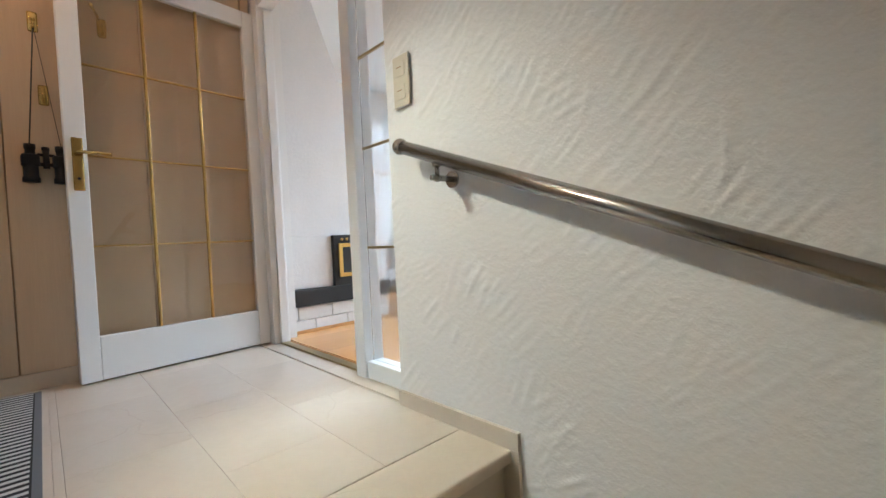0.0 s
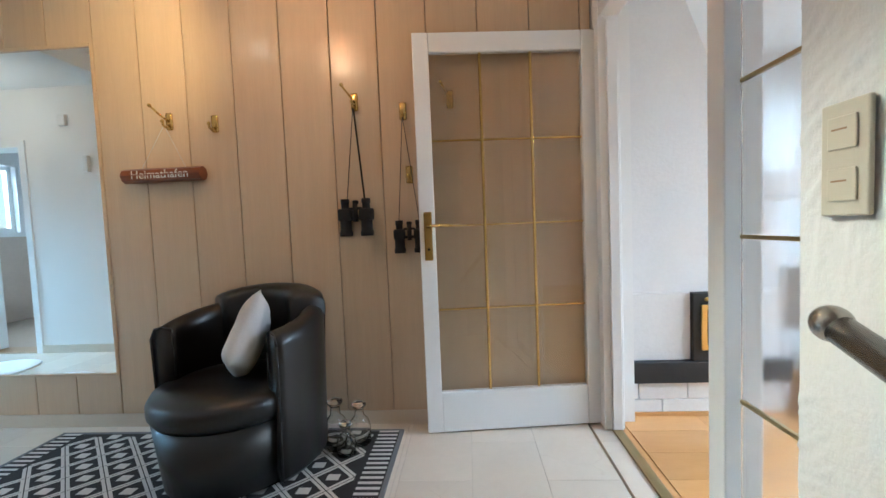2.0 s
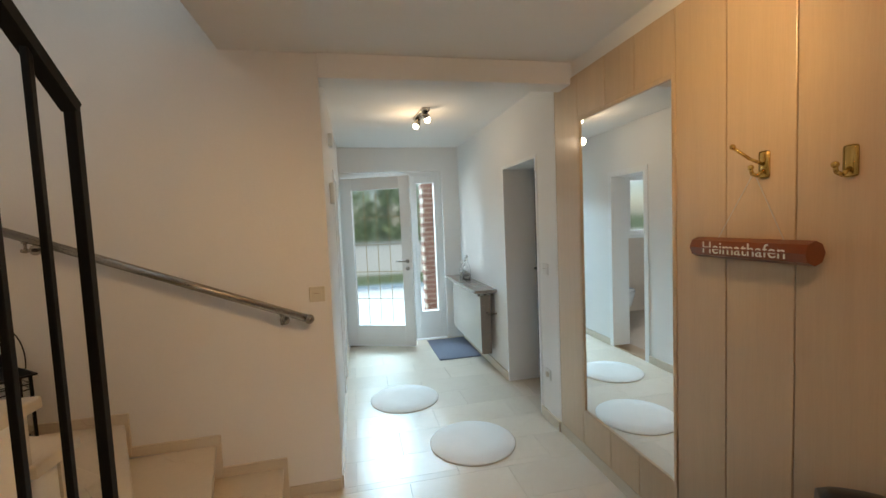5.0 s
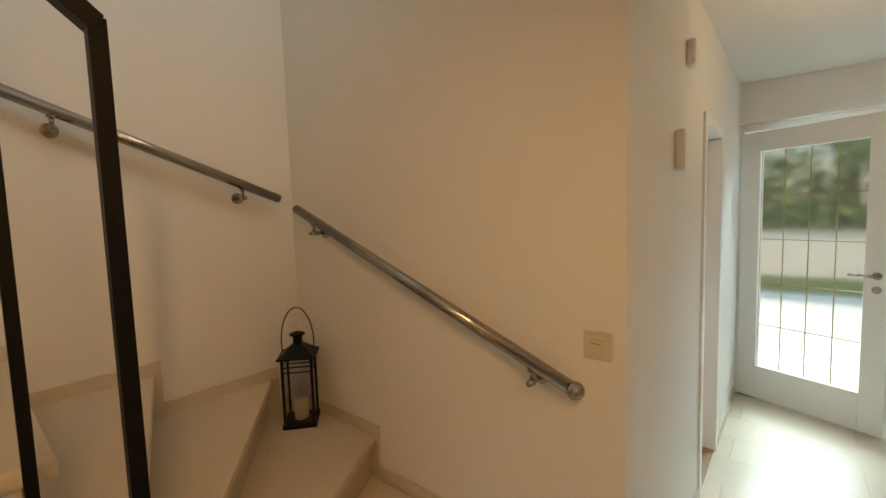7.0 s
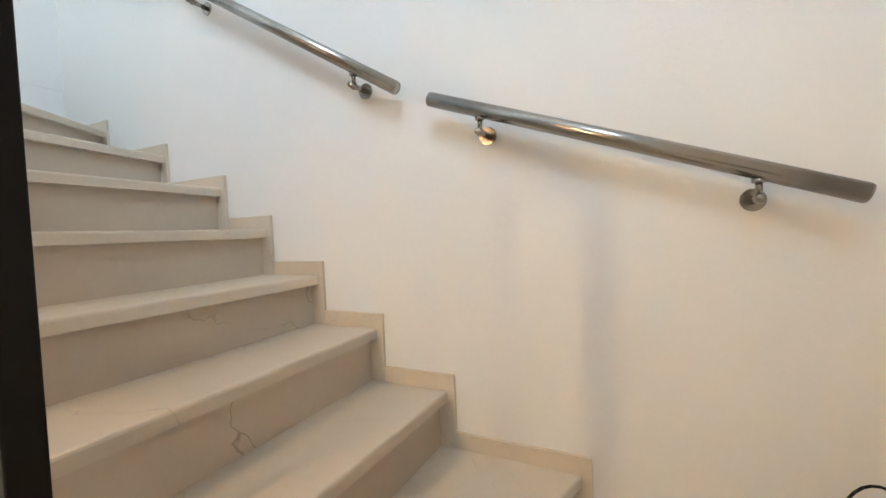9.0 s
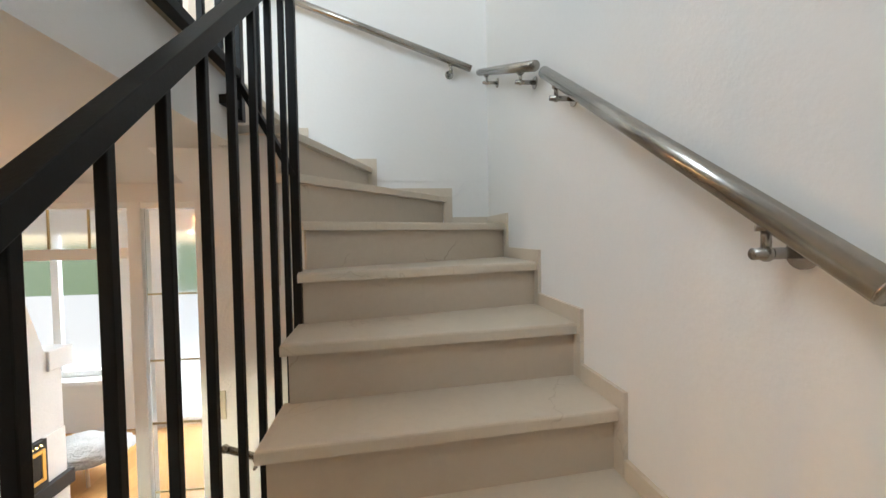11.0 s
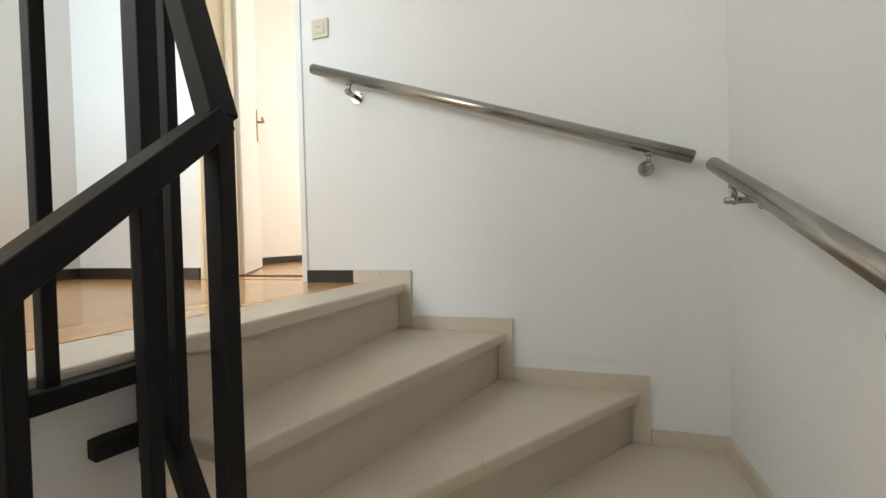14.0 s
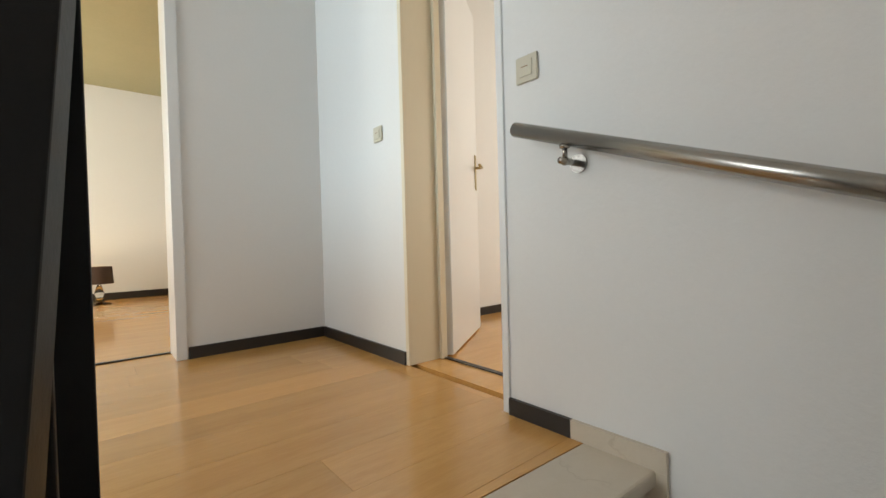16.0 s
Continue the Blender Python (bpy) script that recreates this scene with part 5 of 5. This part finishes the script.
# bathroom things seen in the mirror
part("bath_tiles", boxes((-5.1995, -5.18, -1.19, 0.79, 0, 1.14)), M["bathtile"], None)
tagged(bpy.data.objects["bath_tiles"], "beige wall tiles in the bathroom", "tiles", "", "structure")
tub = empty("toilet", Matrix.Translation((-4.84, 0.12, 0)) @ Matrix.Rotation(radians(-90), 4, "Z"), "white wall-hung toilet in the bathroom", "toilet")
part("bowl", lathe(bmesh.new(), [(0.10, 0.12), (0.15, 0.2), (0.19, 0.34), (0.2, 0.40), (0.12, 0.41)], 28), M["ceramic"], tub, "", True)
part("seat_lid", lathe(bmesh.new(), [(0.19, 0.411), (0.2, 0.42), (0.19, 0.435), (0.05, 0.44)], 28), M["ceramic"], tub, "", True)
part("mount", boxes((-0.15, 0.15, -0.33, -0.1, 0.12, 0.38), bevel=0.02), M["ceramic"], tub)
bw = empty("window_1", (-5.30, -0.35, 1.2), "white bathroom window", "window", "", "structure")
for r in ((-0.4, -0.34, 0, 0.9), (0.34, 0.4, 0, 0.9), (-0.3395, 0.3395, 0, 0.06), (-0.3395, 0.3395, 0.84, 0.9), (-0.03, 0.03, 0.0605, 0.8395)):
    part("frame_bar", boxes((-0.03, 0.03, r[0], r[1], r[2], r[3])), M["white"], bw)
pane = part("pane", boxes((-0.003, 0.003, -0.3395, 0.3395, 0.0605, 0.8395)), M["ripple"], bw)
pane.visible_shadow = False

# ---- living room ----
ch = empty("chimney_breast", (1.80, 2.60, 0), "white painted masonry chimney breast with a tapering hood", "fireplace", "", "structure")
bm = bmesh.new()
pts = [(-0.08, 0.655), (0.80, 0.655), (0.80, 1.13), (0.64, 1.30), (0.20, 2.49), (-0.08, 2.49)]
f = bm.faces.new([bm.verts.new((x, 0.0, z)) for x, z in pts])
ext = bmesh.ops.extrude_face_region(bm, geom=[f])
bmesh.ops.translate(bm, vec=(0, 0.45, 0), verts=[v for v in ext["geom"] if isinstance(v, bmesh.types.BMVert)])
bmesh.ops.recalc_face_normals(bm, faces=bm.faces[:])
part("hood", bm, M["brickwhite"], ch)
part("mantel", boxes((0.66, 0.91, -0.02, 0.43, 1.13, 1.29), bevel=0.01), M["brickwhite"], ch, "white painted side shelf")
for k, (z0, z1) in enumerate(((0.0, 0.085), (0.0885, 0.176))):
    for c in range(4):
        x0 = -0.08 + c * 0.25 - (0.12 if k else 0)
        part("block", boxes((max(x0, -0.08) + 0.002, min(x0 + 0.25, 0.80) - 0.002, -0.03, 0.3, z0, z1), bevel=0.004), M["brickwhite"], ch)
part("hearth_slab", boxes((-0.08, 0.83, -0.05, 0.3, 0.18, 0.292), bevel=0.004), M["slate"], ch, "black slate hearth band")
part("lower_wall", boxes((-0.08, 0.328, -0.012, 0.3, 0.293, 0.654), (0.582, 0.80, -0.012, 0.3, 0.293, 0.654), bevel=0.003), M["brickwhite"], ch)
part("skirting", boxes((-0.08, 0.80, -0.042, -0.0305, 0.0, 0.02)), M["oak_floor"], ch)
fire = empty("fireplace_insert", (2.255, 2.59, 0.293), "black cast iron fireplace insert with a gilt door", "fireplace")
part("surround", boxes((-0.126, 0.126, -0.03, 0.25, 0.0, 0.36), bevel=0.004), M["soot"], fire)
for r in ((-0.09, -0.062, 0.06, 0.30), (0.062, 0.09, 0.06, 0.30), (-0.0615, 0.0615, 0.06, 0.088), (-0.0615, 0.0615, 0.272, 0.30)):
    part("door_frame", boxes((r[0], r[1], -0.045, -0.0305, r[2], r[3]), bevel=0.003), M["gold"], fire, "gilt door frame")
part("door_glass", boxes((-0.0612, 0.0612, -0.038, -0.0305, 0.0885, 0.2715)), M["soot"], fire)
for x in (-0.06, -0.02, 0.02, 0.06):
    part("stud", rod(bmesh.new(), (x, -0.031, 0.325), (x, -0.040, 0.333), 0.009, 12), M["gold"], fire)
fur = empty("fur_stool", (3.02, 2.78, 0), "low stool covered with a white and grey fur", "stool")
bm = bmesh.new()
g = bmesh.ops.create_icosphere(bm, subdivisions=5, radius=1.0)
for v in bm.verts:
    n = v.co.normalized()
    r = 1 + 0.12 * noise.noise(n * 3) + 0.05 * noise.noise(n * 11) + 0.03 * noise.noise(n * 31)
    v.co = Vector((n.x * 0.32 * r, n.y * 0.42 * r, 0.24 + n.z * 0.11 * r))
part("fur_cover", bm, M["fur"], fur, "shaggy white fur", True)
for x in (-0.18, 0.18):
    for y in (-0.18, 0.18):
        part("leg", rod(bmesh.new(), (x, y, 0), (x * 0.9, y * 0.9, 0.20), 0.014, 12), M["panel"], fur)
for nm, x0, x1, y0, y1 in (("window_2", 4.06, 4.12, 3.15, 4.2), ("window_3", 4.06, 4.12, -0.1, 2.5)):
    w = empty(nm, (x0, y0, 0), "tall white-framed living room window", "window", "", "structure")
    lx, ly = x1 - x0, y1 - y0
    low = 0.6 if nm == "window_2" else 0.0
    bars = [(0, lx, 0, 0.07, low, 2.3), (0, lx, ly - 0.07, ly, low, 2.3), (0, lx, ly / 2 - 0.04, ly / 2 + 0.04, low + 0.081, 2.219), (0, lx, 0.0705, ly - 0.0705, low, low + 0.08), (0, lx, 0.0705, ly - 0.0705, 2.22, 2.3)]
    gp = (lx / 2 - 0.003, lx / 2 + 0.003, 0.05, ly - 0.05, low + 0.05, 2.25)
    if low:
        part("window_sill", boxes((-0.20, -0.001, -0.04, ly + 0.04, low - 0.03, low + 0.012), bevel=0.004), M["white"], w, "white window sill")
    for b in bars:
        part("frame_bar", boxes(b, bevel=0.003), M["white"], w)
    pane = part("pane", boxes(gp), M["glass"], w)
    pane.visible_shadow = False

# ---- landing and upper rooms ----
uf = empty("door_frame_3", (1.62, 0.93, UP), "cream lacquered deep door lining on the landing", "door frame", "", "structure")
part("lining", boxes((-0.004, 0.21, 0.655, 0.6795, 0, 2.05), bevel=0.002), M["cream"], uf)
part("lining", boxes((-0.004, 0.21, 0.0005, 0.025, 0, 2.05), bevel=0.002), M["cream"], uf)
part("lining", boxes((-0.004, 0.21, 0.0255, 0.6545, 2.025, 2.0495), bevel=0.002), M["cream"], uf)
part("stop", boxes((0.175, 0.21, 0.635, 0.6545, 0, 2.02), bevel=0.002), M["cream"], uf)
part("edge_trim", boxes((-0.078, -0.0045, -0.012, 0.016, 0, 2.07), bevel=0.003), M["white"], uf)
part("threshold", boxes((0.19, 0.215, 0.0255, 0.6545, 0.0005, 0.006)), M["darkbase"], uf)
ul = empty("door_3", Matrix.Translation((1.852, 1.575, UP + 0.008)) @ Matrix.Rotation(radians(34), 4, "Z"), "white bedroom door standing open", "door", "", "structure")
part("leaf", boxes((0, 0.70, -0.02, 0.02, 0, 2.0), bevel=0.003), M["white"], ul)
pl = part("lock_plate", boxes((0.62, 0.66, -0.026, -0.0205, 0.88, 1.10), bevel=0.003), M["brass_dull"], ul)
part("lever", tube(bmesh.new(), [(0.64, -0.026, 1.02), (0.64, -0.065, 1.02), (0.54, -0.068, 1.02)], 0.008, 12), M["brass_dull"], pl, "", True)
setting("baseboard_landing", boxes((E - 0.013, E - 0.0005, 0.691, 0.918, UP, UP + 0.053), (1.607, 1.6195, 1.61, 2.487, UP, UP + 0.06), (0.88, 1.607, 2.487, 2.4995, UP, UP + 0.06), (2.4, 4.29, 2.267, 2.2795, UP, UP + 0.06),
                                   (4.287, 4.2995, -0.2, 2.26, UP, UP + 0.06), (-1.89, 2.49, 6.187, 6.1995, UP, UP + 0.08), (W + 0.001, W + 0.013, 0.66, 2.48, UP, UP + 0.06)), M["darkbase"], "dark brown wooden skirting board", "baseboard")
nf = empty("door_frame_6", (0.02, 2.50, UP), "white frame round the doorway to the attic room", "door frame", "", "structure")
for r in ((-0.02, 0.025, -0.012, 0.205, 0, 2.05), (0.805, 0.855, -0.012, 0.205, 0, 2.05), (0.0255, 0.8045, -0.012, 0.205, 2.0, 2.05)):
    part("lining", boxes(r, bevel=0.003), M["white"], nf)
part("threshold", boxes((0.0255, 0.8045, 0.20, 0.225, 0.0005, 0.006)), M["darkbase"], nf)
tl = empty("floor_lamp", (0.56, 5.72, UP), "small lit lamp with a glass foot and dark shade", "lamp")
part("foot", lathe(bmesh.new(), [(0.10, 0.0), (0.10, 0.012), (0.035, 0.02), (0.03, 0.08), (0.045, 0.12), (0.03, 0.17), (0.015, 0.21)], 28), M["glass"], tl, "clear glass foot", True)
bm = lathe(bmesh.new(), [(0.125, 0.22), (0.115, 0.40)], 32)
for fce in [f for f in bm.faces if len(f.verts) > 4]:
    bm.faces.remove(fce)
part("shade", bm, M["shade"], tl, "dark brown fabric shade", True)
bm = bmesh.new()
g = bmesh.ops.create_uvsphere(bm, u_segments=14, v_segments=8, radius=0.03)
bmesh.ops.translate(bm, vec=(0, 0, 0.31), verts=g["verts"])
part("bulb", bm, M["bulb"], tl, "lit bulb", True)

# ---- pieces of the floors ----
tiles = empty("floor_hall", (0, 0, 0), "polished beige stone tile floor in the hall", "floor", "", "structure")
TX, TY, GAP = 0.307, 0.61, 0.0005
cache = {}


def tile_piece(x0, x1, y0, y1):
    w, h = round(x1 - x0, 3), round(y1 - y0, 3)
    if w < 0.02 or h < 0.02:
        return
    if (w, h) not in cache:
        cache[w, h] = mesh("tile", boxes((GAP, w - GAP, GAP, h - GAP, -0.0215, 0.0), bevel=0.0007), M["tile"])
    ob = new("tile", cache[w, h])
    ob.parent, ob.matrix_basis = tiles, Matrix.Translation((x0, y0, 0))


def tile_field(x0, x1, y0, y1):
    i0, i1 = math.floor((x0 - 1.563) / TX), math.ceil((x1 - 1.563) / TX)
    for i in range(i0, i1):
        off = TY / 2 * ((i + 1) % 2)
        for j in range(-4, 8):
            a, b = 1.563 + i * TX, 0.78 + j * TY + off
            xa, xb, ya, yb = max(a, x0), min(a + TX, x1), max(b, y0), min(b + TY, y1)
            if xb > xa and yb > ya:
                tile_piece(xa, xb, ya, yb)


tile_field(0.62, E, 0.79, N)
tile_field(E, 1.655, 1.10, N)
tile_field(-1.87, 0.62, 0.60, N)
tile_field(-4.75, -1.87, 1.0, 2.51)
tile_field(-3.09, -2.41, 2.51, 2.85)
boards = empty("floor_landing_boards", (0, 0, 0), "amber wood landing floorboards", "floor", "", "structure")
rng = random.Random(5)
for k in range(11):
    y0, y1 = 0.695 + 0.185 * k, min(0.695 + 0.185 * (k + 1), 2.70)
    x = -1.82
    while x < 1.615:
        x1 = min(x + rng.uniform(0.8, 1.5), 1.62)
        if x1 - x > 0.01:
            b = part("board", boxes((0.0003, x1 - x - 0.0003, 0.0003, y1 - y0 - 0.0003, -0.0038, 0.0), bevel=0.0003), M["parquet"], boards)
            b.matrix_basis = Matrix.Translation((x, y0, UP))
        x = x1
living = empty("floor_living_boards", (0, 0, 0), "honey oak living room floorboards", "floor", "", "structure")
for k in range(14):
    y = -0.2 + 0.2 * k
    for c in range(3):
        x0 = 1.735 + c * 0.75 - (0.35 if k % 2 else 0)
        x0_ = max(x0, 1.735)
        b = part("board", boxes((0.0004, x0 + 0.75 - x0_ - 0.0004, 0.0004, 0.1996, -0.0035, 0.0), bevel=0.0004), M["oak_floor"], living)
        b.matrix_basis = Matrix.Translation((x0_, y, 0))
